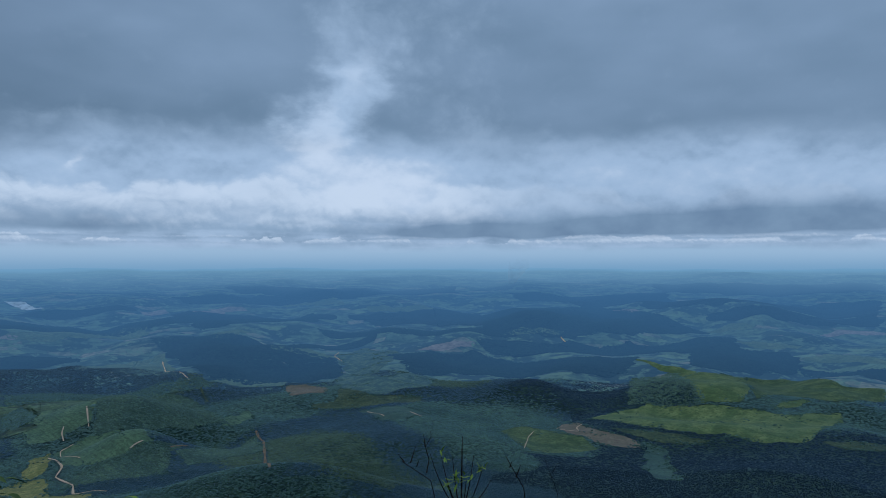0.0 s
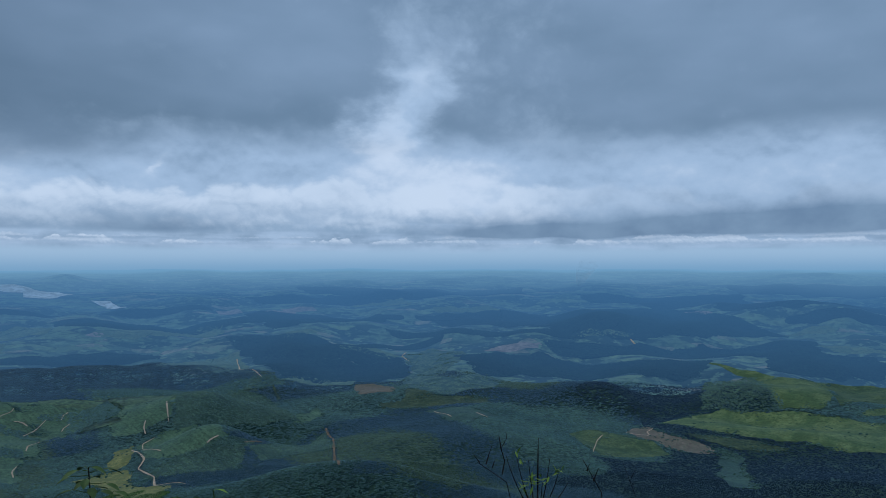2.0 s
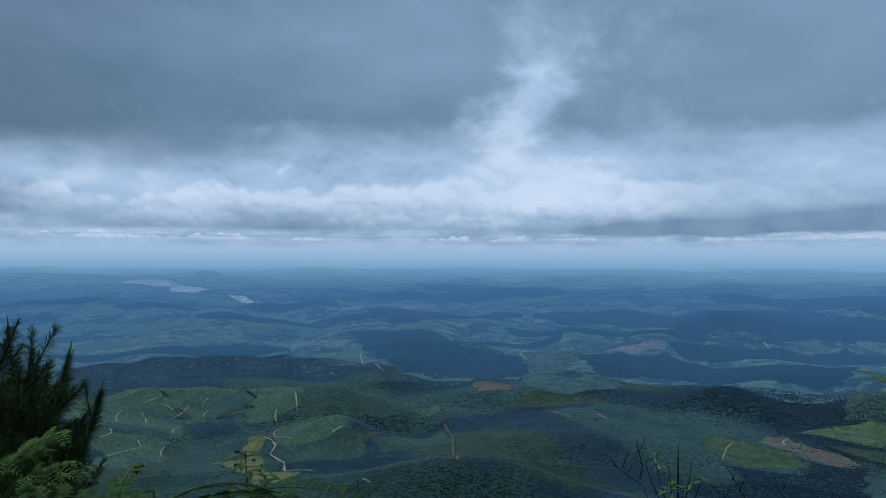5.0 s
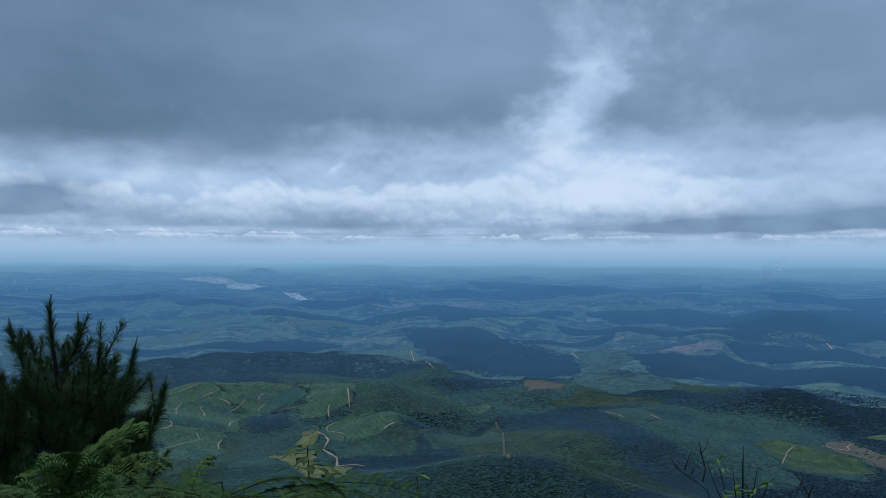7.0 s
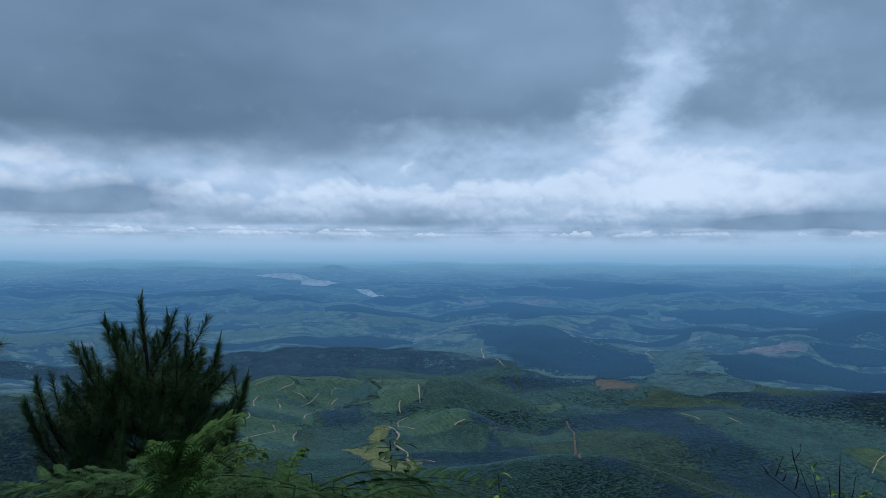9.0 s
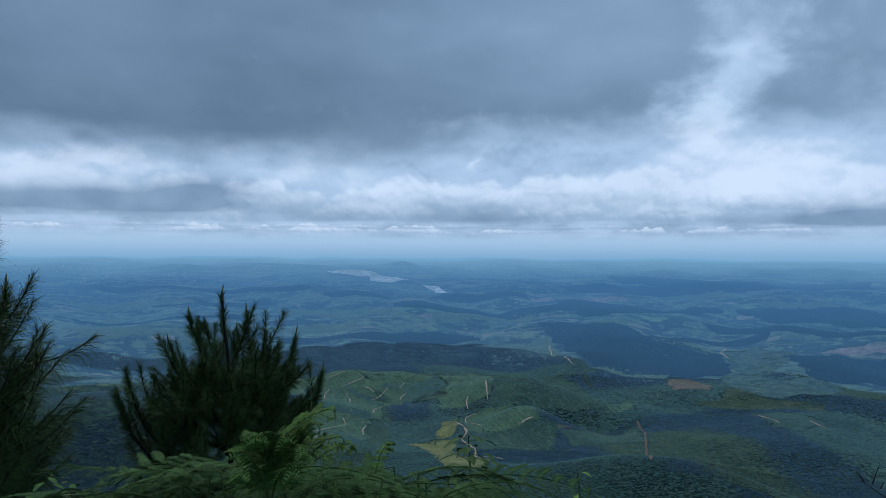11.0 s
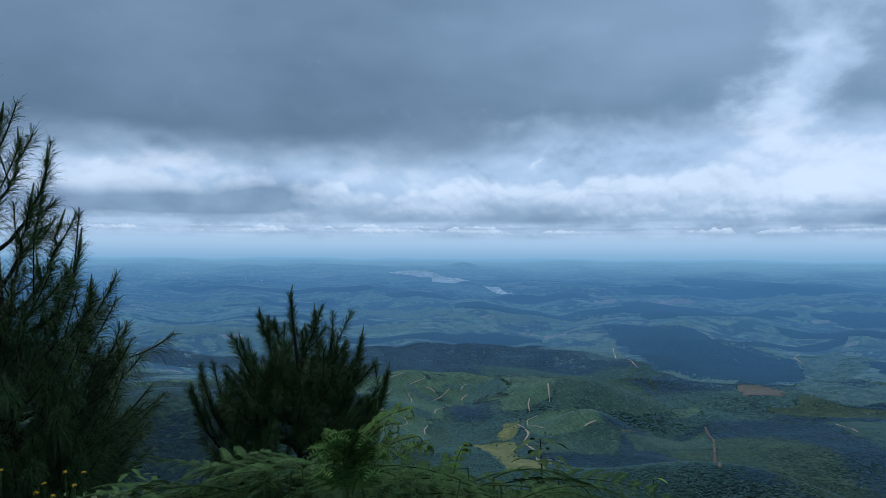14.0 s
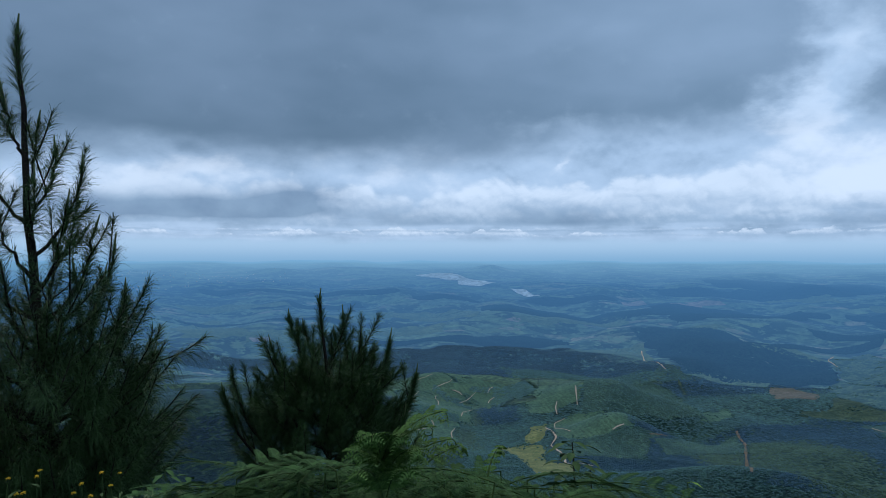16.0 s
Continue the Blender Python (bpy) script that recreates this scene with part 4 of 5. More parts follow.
class Build:
    """Collects the faces of one part."""

    def __init__(self):
        self.v, self.f, self.n = [], [], 0

    def add(self, verts, faces):
        verts = np.asarray(verts, float).reshape(-1, 3)
        self.v.append(verts)
        self.f += [tuple(int(i) + self.n for i in f) for f in faces]
        self.n += len(verts)

    def tube(self, points, radii, sides=6):
        p = np.asarray(points, float)
        along = np.gradient(p, axis=0)
        along /= np.linalg.norm(along, axis=1)[:, None] + 1e-9
        ref = np.where(np.abs(along[:, 2:3]) > 0.9, np.array([[1.0, 0, 0]]), np.array([[0, 0, 1.0]]))
        u = np.cross(along, ref)
        u /= np.linalg.norm(u, axis=1)[:, None]
        w = np.cross(along, u)
        t = np.arange(sides) / sides * 2 * math.pi
        ring = np.cos(t)[None, :, None] * u[:, None] + np.sin(t)[None, :, None] * w[:, None]
        v = p[:, None] + ring * np.asarray(radii, float)[:, None, None]
        self.add(v, grid_faces(len(p), sides, True))
        k = self.n
        self.add([p[-1] + along[-1] * radii[-1]], [])
        last = k - sides
        self.f += [(last + i, last + (i + 1) % sides, k) for i in range(sides)]

    def needles(self, points, count, length, rng, start=0.0, open_low=62, open_high=24, droop=0.25, wide=0.0021):
        """Long thin leaves along a shoot, spread wider at its older end."""
        p = np.asarray(points, float)
        d = np.concatenate([[0], np.cumsum(np.linalg.norm(np.diff(p, axis=0), axis=1))])
        s = start + (1 - start) * rng.uniform(0, 1, count) ** 0.85
        at_s = np.stack([np.interp(s * d[-1], d, p[:, i]) for i in range(3)], -1)
        ahead = np.stack([np.interp(np.minimum(s + 0.02, 1) * d[-1], d, p[:, i]) for i in range(3)], -1)
        back = np.stack([np.interp(np.maximum(s - 0.02, 0) * d[-1], d, p[:, i]) for i in range(3)], -1)
        axis = ahead - back
        axis /= np.linalg.norm(axis, axis=1)[:, None] + 1e-9
        side = np.cross(axis, rng.normal(size=(count, 3)))
        side /= np.linalg.norm(side, axis=1)[:, None] + 1e-9
        open_by = np.radians(open_low + (open_high - open_low) * s + rng.normal(0, 7, count))[:, None]
        way = axis * np.cos(open_by) + side * np.sin(open_by)
        long = (length * rng.uniform(0.65, 1.15, count) * (1 - 0.25 * s))[:, None]
        fall = np.zeros((count, 3))
        fall[:, 2] = -droop * rng.uniform(0.5, 1.5, count)
        mid = at_s + way * long * 0.5 + fall * long * 0.22
        tip = at_s + way * long * 0.93 + fall * long * 0.9
        flat = np.cross(way, rng.normal(size=(count, 3)))
        flat = flat / (np.linalg.norm(flat, axis=1)[:, None] + 1e-9) * wide / 2
        v = np.stack([at_s - flat, at_s + flat, mid + flat, mid - flat, tip], 1)
        k = self.n + 5 * np.arange(count)
        self.v.append(v.reshape(-1, 3))
        self.f += [tuple(r) for r in np.stack([k, k + 1, k + 2, k + 3], -1).tolist()] + [tuple(r) for r in np.stack([k + 3, k + 2, k + 4], -1).tolist()]
        self.n += 5 * count

    def leaf(self, base, way, up, long, wide, fold=0.25, curl=0.2):
        """A pointed oval leaf folded along its rib."""
        way = np.asarray(way, float) / np.linalg.norm(way)
        side = np.cross(way, up)
        side /= np.linalg.norm(side) + 1e-9
        top = np.cross(side, way)
        rib, left, right = [], [], []
        for s, w in ((0, 0.04), (0.25, 0.75), (0.5, 1.0), (0.78, 0.62), (1, 0.03)):
            c = np.asarray(base) + way * long * s - top * curl * long * s * s
            rib.append(c)
            left.append(c + side * w * wide / 2 + top * fold * w * wide / 2)
            right.append(c - side * w * wide / 2 + top * fold * w * wide / 2)
        v = rib + left + right
        f = []
        for i in range(4):
            f += [(i, i + 1, 6 + i, 5 + i), (i + 1, i, 10 + i, 11 + i)]
        self.add(v, f)


def part(name, build, mat, parent, label="", smooth=True):
    ob = new(name, mesh_from(name, np.concatenate(build.v), build.f, mat, smooth))
    if parent:
        ob.parent = parent
        ob.matrix_parent_inverse = parent.matrix_world.inverted()
    if label:
        ob["label"] = label
    return ob


def thing(name, place, label, category, group=""):
    ob = new(name)
    ob.location = place
    ob.empty_display_size = 0.1
    bpy.context.view_layer.update()
    return tagged(ob, label, category, group)


def curve(a, b, c, k=9):
    """A bend from a to c that heads for b."""
    a, b, c = (np.asarray(p, float) for p in (a, b, c))
    s = np.linspace(0, 1, k)[:, None]
    return (1 - s) ** 2 * a + 2 * s * (1 - s) * b + s**2 * c


def pine(label, trunk, thick, tips, whorls, seed, needle, weep, full=1.0, category="pine"):
    """A young long-needled pine. tips: the ends of the upswept leading shoots; whorls: more boughs below them; weep: how far the needles hang."""
    rng = np.random.default_rng(seed)
    trunk = np.asarray(trunk, float)
    tree = thing("pine_tree", trunk[0], label, category, "pines on the slope")
    d = np.concatenate([[0], np.cumsum(np.linalg.norm(np.diff(trunk, axis=0), axis=1))])
    s = np.linspace(0, d[-1], 26)
    line = np.stack([np.interp(s, d, trunk[:, i]) for i in range(3)], -1)
    line[1:-1, :2] += rng.normal(0, 0.006, (24, 2))
    wood = Build()
    wood.tube(line, thick * (1 - 0.86 * (s / d[-1]) ** 1.1), 9)
    part("trunk", wood, BARK, tree)

    def stem(z):
        return np.array([np.interp(z, line[:, 2], line[:, i]) for i in range(3)])

    top = line[-1]
    lead = Build()
    head = line[s > d[-1] - 0.42]
    lead.needles(head, 460, needle, rng, 0.1, 44, 12, 0.15)
    part("leading_shoot", lead, NEEDLES, tree)
    bud = Build()
    bud.tube([top, top + np.array([0.004, 0.002, 0.05]), top + np.array([0.012, 0.004, 0.11])], [0.009, 0.008, 0.004], 6)
    part("candle", bud, YOUNG, tree)
    low, high = line[0, 2], top[2]
    boughs = [(np.asarray(t, float) - np.array([0, 0, 0.065]), True) for t in tips]
    for z, count, out in whorls:
        turn = rng.uniform(0, 6.3)
        for i in range(count):
            a = turn + i * 6.283 / count + rng.normal(0, 0.25)
            far = out * rng.uniform(0.75, 1.15)
            p = stem(z) + np.array([math.cos(a) * far, math.sin(a) * far, far * rng.uniform(0.25, 0.6)])
            boughs.append((p, False))
    for end, leading in boughs:
        out = end[:2] - stem(end[2])[:2]
        span = float(np.linalg.norm(out))
        drop = span * (0.95 if leading else 0.55) + (0.22 if leading else 0.05)
        root = stem(max(low + 0.3, end[2] - drop))
        ahead = 0.85 if leading else 0.75
        bend = np.array([root[0] + (end[0] - root[0]) * ahead, root[1] + (end[1] - root[1]) * ahead, root[2] + (end[2] - root[2]) * (0.36 if leading else 0.22)])
        path = curve(root, bend, end, 12)
        path[1:-1] += rng.normal(0, 0.008, (10, 3))
        long = float(np.linalg.norm(np.diff(path, axis=0), axis=1).sum())
        wood = Build()
        wood.tube(path, np.linspace(0.006 + 0.011 * min(1.6, long), 0.004, 12), 5)
        green = Build()
        young = end[2] > high - (0.45 if high < 2 else 1.4)
        droop = weep * (0.55 if young else (0.65 if leading else 0.85))
        tight = (54, 15) if leading else (58, 26)
        bare = max(0.3, 1 - 0.34 / long) if leading else max(0.35, 1 - 0.3 / long)
        green.needles(path, int(full * ((520 if leading else 300) + 60 * long)), needle * (1.12 if leading else 1.0), rng, bare, tight[0], tight[1], droop)
        if leading:
            green.needles(path, int(full * 240 * long), needle * 1.05, rng, 0.3, 70, 44, droop * 1.5)
        for _ in range((2 if young else 5) if leading else int(3 + 6 * long)):
            q = rng.uniform(0.35, 0.9)
            i = int(q * 11)
            tangent = path[i + 1 if i < 11 else 11] - path[i - 1 if i else 0]
            tangent /= np.linalg.norm(tangent)
            way = tangent * 0.9 + rng.normal(0, 0.5, 3)
            way[2] = abs(way[2]) * 0.7 + (0.5 if leading else 0.1)
            way /= np.linalg.norm(way)
            size = rng.uniform(0.16, 0.34) * (0.8 if young else 1.1)
            twig = curve(path[i], path[i] + way * size * 0.6, path[i] + way * size + np.array([0, 0, size * 0.3]), 7)
            wood.tube(twig, np.linspace(0.005, 0.003, 7), 4)
            green.needles(twig, int(full * (200 if young else 280)), needle * 0.95, rng, 0.2, 62, 22, droop)
        bough = part("branch", wood, BARK, tree)
        part("needles", green, NEEDLES, bough)
        if leading:
            bud = Build()
            tip = path[-1] - path[-2]
            tip = tip / np.linalg.norm(tip) * rng.uniform(0.05, 0.1) + np.array([0, 0, 0.03])
            bud.tube([path[-1], path[-1] + tip * 0.5, path[-1] + tip], [0.008, 0.007, 0.003], 5)
            part("candle", bud, YOUNG, bough)
    return tree


def make_pines():
    # the small pine, waist-high beyond the bracken
    base = foot(at(46.7, 5.75, 0))
    trunk = [base, at(47.0, 5.7, -0.02), at(47.2, 5.7, 0.77), at(47.8, 5.7, 1.24)]
    tips = [at(50.1, 5.6, 1.17), at(49.0, 5.8, 1.09), at(45.9, 5.65, 1.17), at(46.6, 5.85, 1.02), at(44.5, 5.75, 0.99), at(42.2, 5.7, 0.97), at(40.1, 5.65, 0.70), at(54.4, 5.65, 0.71),
            at(55.1, 5.6, 0.63), at(51.5, 5.75, 0.95), at(51.3, 5.5, 0.76), at(43.2, 5.5, 0.62), at(53.0, 5.75, 0.54), at(47.6, 5.35, 0.54), at(41.0, 5.5, 0.42), at(49.2, 5.4, 0.82), at(45.2, 5.4, 0.74)]
    whorls = [(0.6, 5, 0.2), (0.5, 8, 0.3), (0.38, 9, 0.36), (0.20, 10, 0.44), (0.02, 10, 0.52), (-0.16, 9, 0.58), (-0.4, 6, 0.64), (-0.8, 6, 0.75), (-1.3, 6, 0.8)]
    pine("small dark green long-needled pine with upswept shoots", trunk, 0.055, tips, whorls, 11, 0.15, 0.55)
    # the tall pine, nearer the camera
    base = foot(at(66.4, 4.5, 0))
    trunk = [base, at(66.9, 4.45, 0.3), at(67.4, 4.45, 0.84), at(67.7, 4.45, 1.25), at(68.1, 4.45, 1.64), at(68.65, 4.45, 2.24), at(69.1, 4.45, 2.80)]
    tips = [at(66.7, 4.45, 2.22), at(65.0, 4.4, 2.14), at(65.3, 4.6, 1.96), at(64.2, 4.5, 1.80), at(62.9, 4.4, 1.68), at(62.1, 4.45, 1.46), at(62.4, 4.5, 1.20), at(60.2, 4.4, 1.08),
            at(61.4, 4.5, 1.0), at(67.8, 4.6, 2.40), at(69.9, 4.5, 2.52), at(71.2, 4.4, 2.25), at(73.5, 4.5, 1.9), at(75.0, 4.4, 1.5), at(63.6, 4.6, 1.50), at(64.2, 4.3, 1.30), at(66.0, 4.3, 1.9), at(60.6, 4.45, 0.72),
            at(68.0, 4.3, 2.05), at(70.3, 4.3, 1.95), at(66.6, 4.65, 1.72), at(71.5, 4.6, 1.7), at(69.8, 4.25, 1.55), at(65.4, 4.25, 1.55), at(67.2, 4.2, 1.35)]
    whorls = [(1.2, 3, 0.34), (0.95, 5, 0.42), (0.75, 11, 0.46), (0.6, 9, 0.3), (0.5, 12, 0.5), (0.35, 9, 0.3), (0.25, 12, 0.52), (0.1, 9, 0.3), (0.0, 12, 0.54), (-0.15, 8, 0.3), (-0.3, 10, 0.6), (-0.7, 8, 0.6)]
    pine("tall dark pine with long drooping needles on the slope", trunk, 0.062, tips, whorls, 23, 0.175, 0.95, 0.66)


make_pines()


def frond(plant, rib, wide, mat, rng, tilt=0.0, dense=0.034):
    """One bracken frond: a rib with paired pinnae, each a comb of narrow leaflets."""
    rib = np.asarray(rib, float)
    d = np.concatenate([[0], np.cumsum(np.linalg.norm(np.diff(rib, axis=0), axis=1))])
    long = d[-1]
    stalk = Build()
    stalk.tube(rib, np.linspace(0.0016, 0.0005, len(rib)), 5)
    blade = Build()
    flat = rib[-1] - rib[0]
    level = np.array([flat[1], -flat[0], 0.0]) / (np.hypot(flat[0], flat[1]) + 1e-9)
    level = level * math.cos(tilt) + np.array([0, 0, math.sin(tilt)])
    for at_d in np.arange(0.12 * long, long * 0.995, dense):
        s = at_d / long
        here, ahead = (np.array([np.interp(w, d, rib[:, k]) for k in range(3)]) for w in (at_d, min(long, at_d + 0.004)))
        t = ahead - here
        if np.linalg.norm(t) < 1e-6:
            continue
        t /= np.linalg.norm(t)
        cross = level - t * (level @ t)
        cross /= np.linalg.norm(cross)
        top = np.cross(cross, t)
        if top[2] < 0 and s < 0.7:
            top = -top
        reach = wide * (1 - s) ** 0.75 * min(1, 0.55 + 2.5 * s) * rng.uniform(0.8, 1.15) + 0.004
        for sign in (-1, 1):
            way = cross * sign * 0.88 + t * (0.48 + rng.normal(0, 0.08)) + top * rng.normal(0.08, 0.12)
            way /= np.linalg.norm(way)
            m = max(4, int(reach / 0.0046))
            q = (np.arange(m) + 0.6) / m
            sag = reach * q**2 * rng.uniform(0.15, 0.5)
            mid = here + way * (q * reach)[:, None] - np.array([0, 0, 1.0]) * sag[:, None]
            lobe = np.cross(top, way)
            size = np.minimum(0.018, 0.3 * reach + 0.004) * (1.08 - q) ** 0.6 * rng.uniform(0.85, 1.1, m)
            half = 0.0017
            for w in (-1, 1):
                out = lobe * w * 0.9 + way * 0.42 + rng.normal(0, 0.05, 3)
                root = mid
                belly = mid + out * (size * 0.5)[:, None] + top * (size * 0.10)[:, None]
                tip = mid + out * size[:, None] - top * (size * 0.22)[:, None]
                v = np.stack([root - way * half * 0.9, root + way * half * 0.9, belly + way * half, belly - way * half, tip], 1)
                n0 = blade.n + 5 * np.arange(m)
                blade.v.append(v.reshape(-1, 3))
                blade.f += [tuple(r) for r in np.stack([n0, n0 + 1, n0 + 2, n0 + 3], -1).tolist()] + [tuple(r) for r in np.stack([n0 + 3, n0 + 2, n0 + 4], -1).tolist()]
                blade.n += 5 * m
    leaf = part("frond", blade, mat, plant, smooth=False)
    part("rib", stalk, STALK, leaf)


def arch(origin, heading, rise, long, fall, curl=0.0, k=20):
    """The bending line of a frond; curl rolls its tip up like a crozier."""
    a = radians(heading)
    flat = np.array([-math.sin(a), math.cos(a), 0.0])
    s = np.linspace(0, 1, k)
    pitch = radians(rise) - s * radians(fall) - curl * np.clip(s - 0.62, 0, 1) ** 1.2
    rib = [np.asarray(origin, float)]
    for i in range(k - 1):
        rib.append(rib[-1] + long / (k - 1) * (flat * math.cos(pitch[i]) + np.array([0, 0, math.sin(pitch[i])])))
    return np.array(rib)


CREST_BEARING = (24.0, 26.5, 31.0, 34.0, 36.0, 38.0, 41.0, 44.5, 46.0, 50.0, 55.5, 62.0)
CREST_DOWN = (18.4, 17.4, 16.8, 16.2, 16.2, 17.0, 17.2, 16.8, 15.9, 15.8, 16.3, 17.8)


def make_bracken():
    rng = np.random.default_rng(31)
    for i in range(92):
        bearing = 24.5 + 34 * (i + rng.uniform(0.1, 0.9)) / 92
        far = rng.uniform(1.2, 1.75)
        down = float(np.interp(bearing, CREST_BEARING, CREST_DOWN)) + rng.uniform(0.3, 4.6)
        p = at(bearing, far, EYE - far * math.tan(radians(down)))
        base = foot(p + np.array([rng.normal(0, 0.05), rng.normal(0, 0.05), 0]))
        plant = thing("bracken_fern", base, "dark green bracken fern with arching feathery fronds", "fern", "bracken at the edge")
        stipe = Build()
        stipe.tube(curve(base, base + (p - base) * np.array([0.2, 0.2, 0.6]), p, 8), np.linspace(0.0045, 0.0015, 8), 6)
        part("stipe", stipe, STALK, plant)
        heading = bearing + rng.choice([-1, 1]) * rng.uniform(40, 130)
        for k in range(3):
            frond(plant, arch(p - (p - base) * 0.03 * k, heading + (0, 180, 80)[k] + rng.uniform(-35, 35), rng.uniform(2, 24), rng.uniform(0.18, 0.32), rng.uniform(35, 75)), rng.uniform(0.07, 0.12), FROND, rng, rng.normal(0, 0.2))
    # the young fern whose croziers stand over the others: root, tip and width of each frond
    base = foot(at(42.6, 1.2, 0))
    plant = thing("bracken_fern", base, "fresh light green bracken fern with curled croziers", "fern", "bracken at the edge")

    def spot(bearing, down, far=1.2):
        return at(bearing, far, EYE - far * math.tan(radians(down)))

    stipe = Build()
    stipe.tube(curve(base, base + np.array([0, 0, 0.4]), spot(42.9, 16.2), 8), np.linspace(0.005, 0.003, 8), 6)
    part("stipe", stipe, STALK, plant)
    for root, tip, wide, far, roll in (((42.9, 16.2), (38.1, 12.3), 0.055, 1.2, 1), ((42.9, 16.4), (39.3, 13.4), 0.05, 1.19, 1), ((42.9, 16.2), (45.0, 13.7), 0.04, 1.22, 0), ((42.9, 16.4), (41.6, 14.0), 0.06, 1.16, 1), ((42.9, 16.6), (43.6, 14.0), 0.06, 1.14, 1), ((42.0, 16.8), (37.4, 14.4), 0.035, 1.22, 1),
                                       ((42.5, 17.0), (44.9, 15.2), 0.06, 1.14, 1), ((42.6, 17.2), (40.3, 15.2), 0.06, 1.14, 1), ((42.8, 18.6), (44.6, 16.6), 0.06, 1.12, 1), ((42.5, 18.6), (41.0, 16.6), 0.06, 1.12, 1), ((34.4, 17.2), (33.4, 14.85), 0.014, 1.25, 1), ((39.3, 16.2), (36.6, 14.9), 0.022, 1.25, 1)):
        a, c = spot(*root), spot(*tip, far)
        line = curve(a, a + (c - a) * np.array([0.35, 0.35, 0.85]), c, 16)
        if roll:
            along = c - line[-2]
            along /= np.linalg.norm(along)
            flat = np.array([along[0], along[1], 0]) / np.hypot(along[0], along[1])
            turn, r, p, more = 0.3, 0.009, c.copy(), []
            for _ in range(9):
                turn -= 0.55
                p = p + r * 0.6 * (flat * math.cos(turn) + np.array([0, 0, math.sin(turn)]))
                r *= 0.93
                more.append(p)
            line = np.concatenate([line, more])
        frond(plant, line, wide, FRESH, rng, rng.normal(0, 0.3), 0.013)


make_bracken()


def sapling(label, top, bend, leaves, size, mat, rng, name="sapling", spread=0.06, group=""):
    base = foot(np.asarray(top) + np.asarray(bend))
    plant = thing(name, base, label, "shrub", group)
    stem = Build()
    line = curve(base, np.array([base[0], base[1], top[2] - 0.35]), top, 14)
    stem.tube(line, np.linspace(0.006, 0.0015, 14), 6)
    part("stem", stem, TWIG if mat is LEAF else STALK, plant)
    high = top[2] - base[2]
    for i in range(leaves):
        q = 1 - 0.36 * (i / leaves) ** 1.1 / max(high, 0.6)
        spot = np.array([np.interp(q, np.linspace(0, 1, 14), line[:, k]) for k in range(3)])
        a = i * 2.4 + rng.normal(0, 0.3)
        way = np.array([math.cos(a), math.sin(a), rng.uniform(-0.15, 0.5)])
        blade = Build()
        reach = rng.uniform(0.1, 1.0) * spread * min(1, 0.3 + i / 6)
        blade.tube([spot, spot + way * reach * 0.5, spot + way * reach + np.array([0, 0, 0.003])], [0.0012, 0.001, 0.0008], 4)
        blade.leaf(spot + way * reach, way * np.array([1, 1, 0.4]) + np.array([0, 0, -0.25]), (0, 0, 1), size * rng.uniform(0.7, 1.2), size * 0.48, 0.3, 0.25)
        part("leaf", blade, mat, plant)
    return plant


def dead_branch(label, lines, thick):
    base = foot(np.asarray(lines[0][0]))
    plant = thing("dead_twig", base, label, "twig", "dead twigs at the edge")
    for i, line in enumerate(lines):
        p = np.asarray(line, float)
        if i == 0:
            p = np.concatenate([[base], p])
        d = np.concatenate([[0], np.cumsum(np.linalg.norm(np.diff(p, axis=0), axis=1))])
        s = np.linspace(0, d[-1], 14)
        q = np.stack([np.interp(s, d, p[:, k]) for k in range(3)], -1)
        wood = Build()
        w = thick if i == 0 else thick * 0.6
        wood.tube(q, np.linspace(w, w * 0.3, 14), 5)
        part("stem" if i == 0 else "side_twig", wood, TWIG, plant)
    return plant


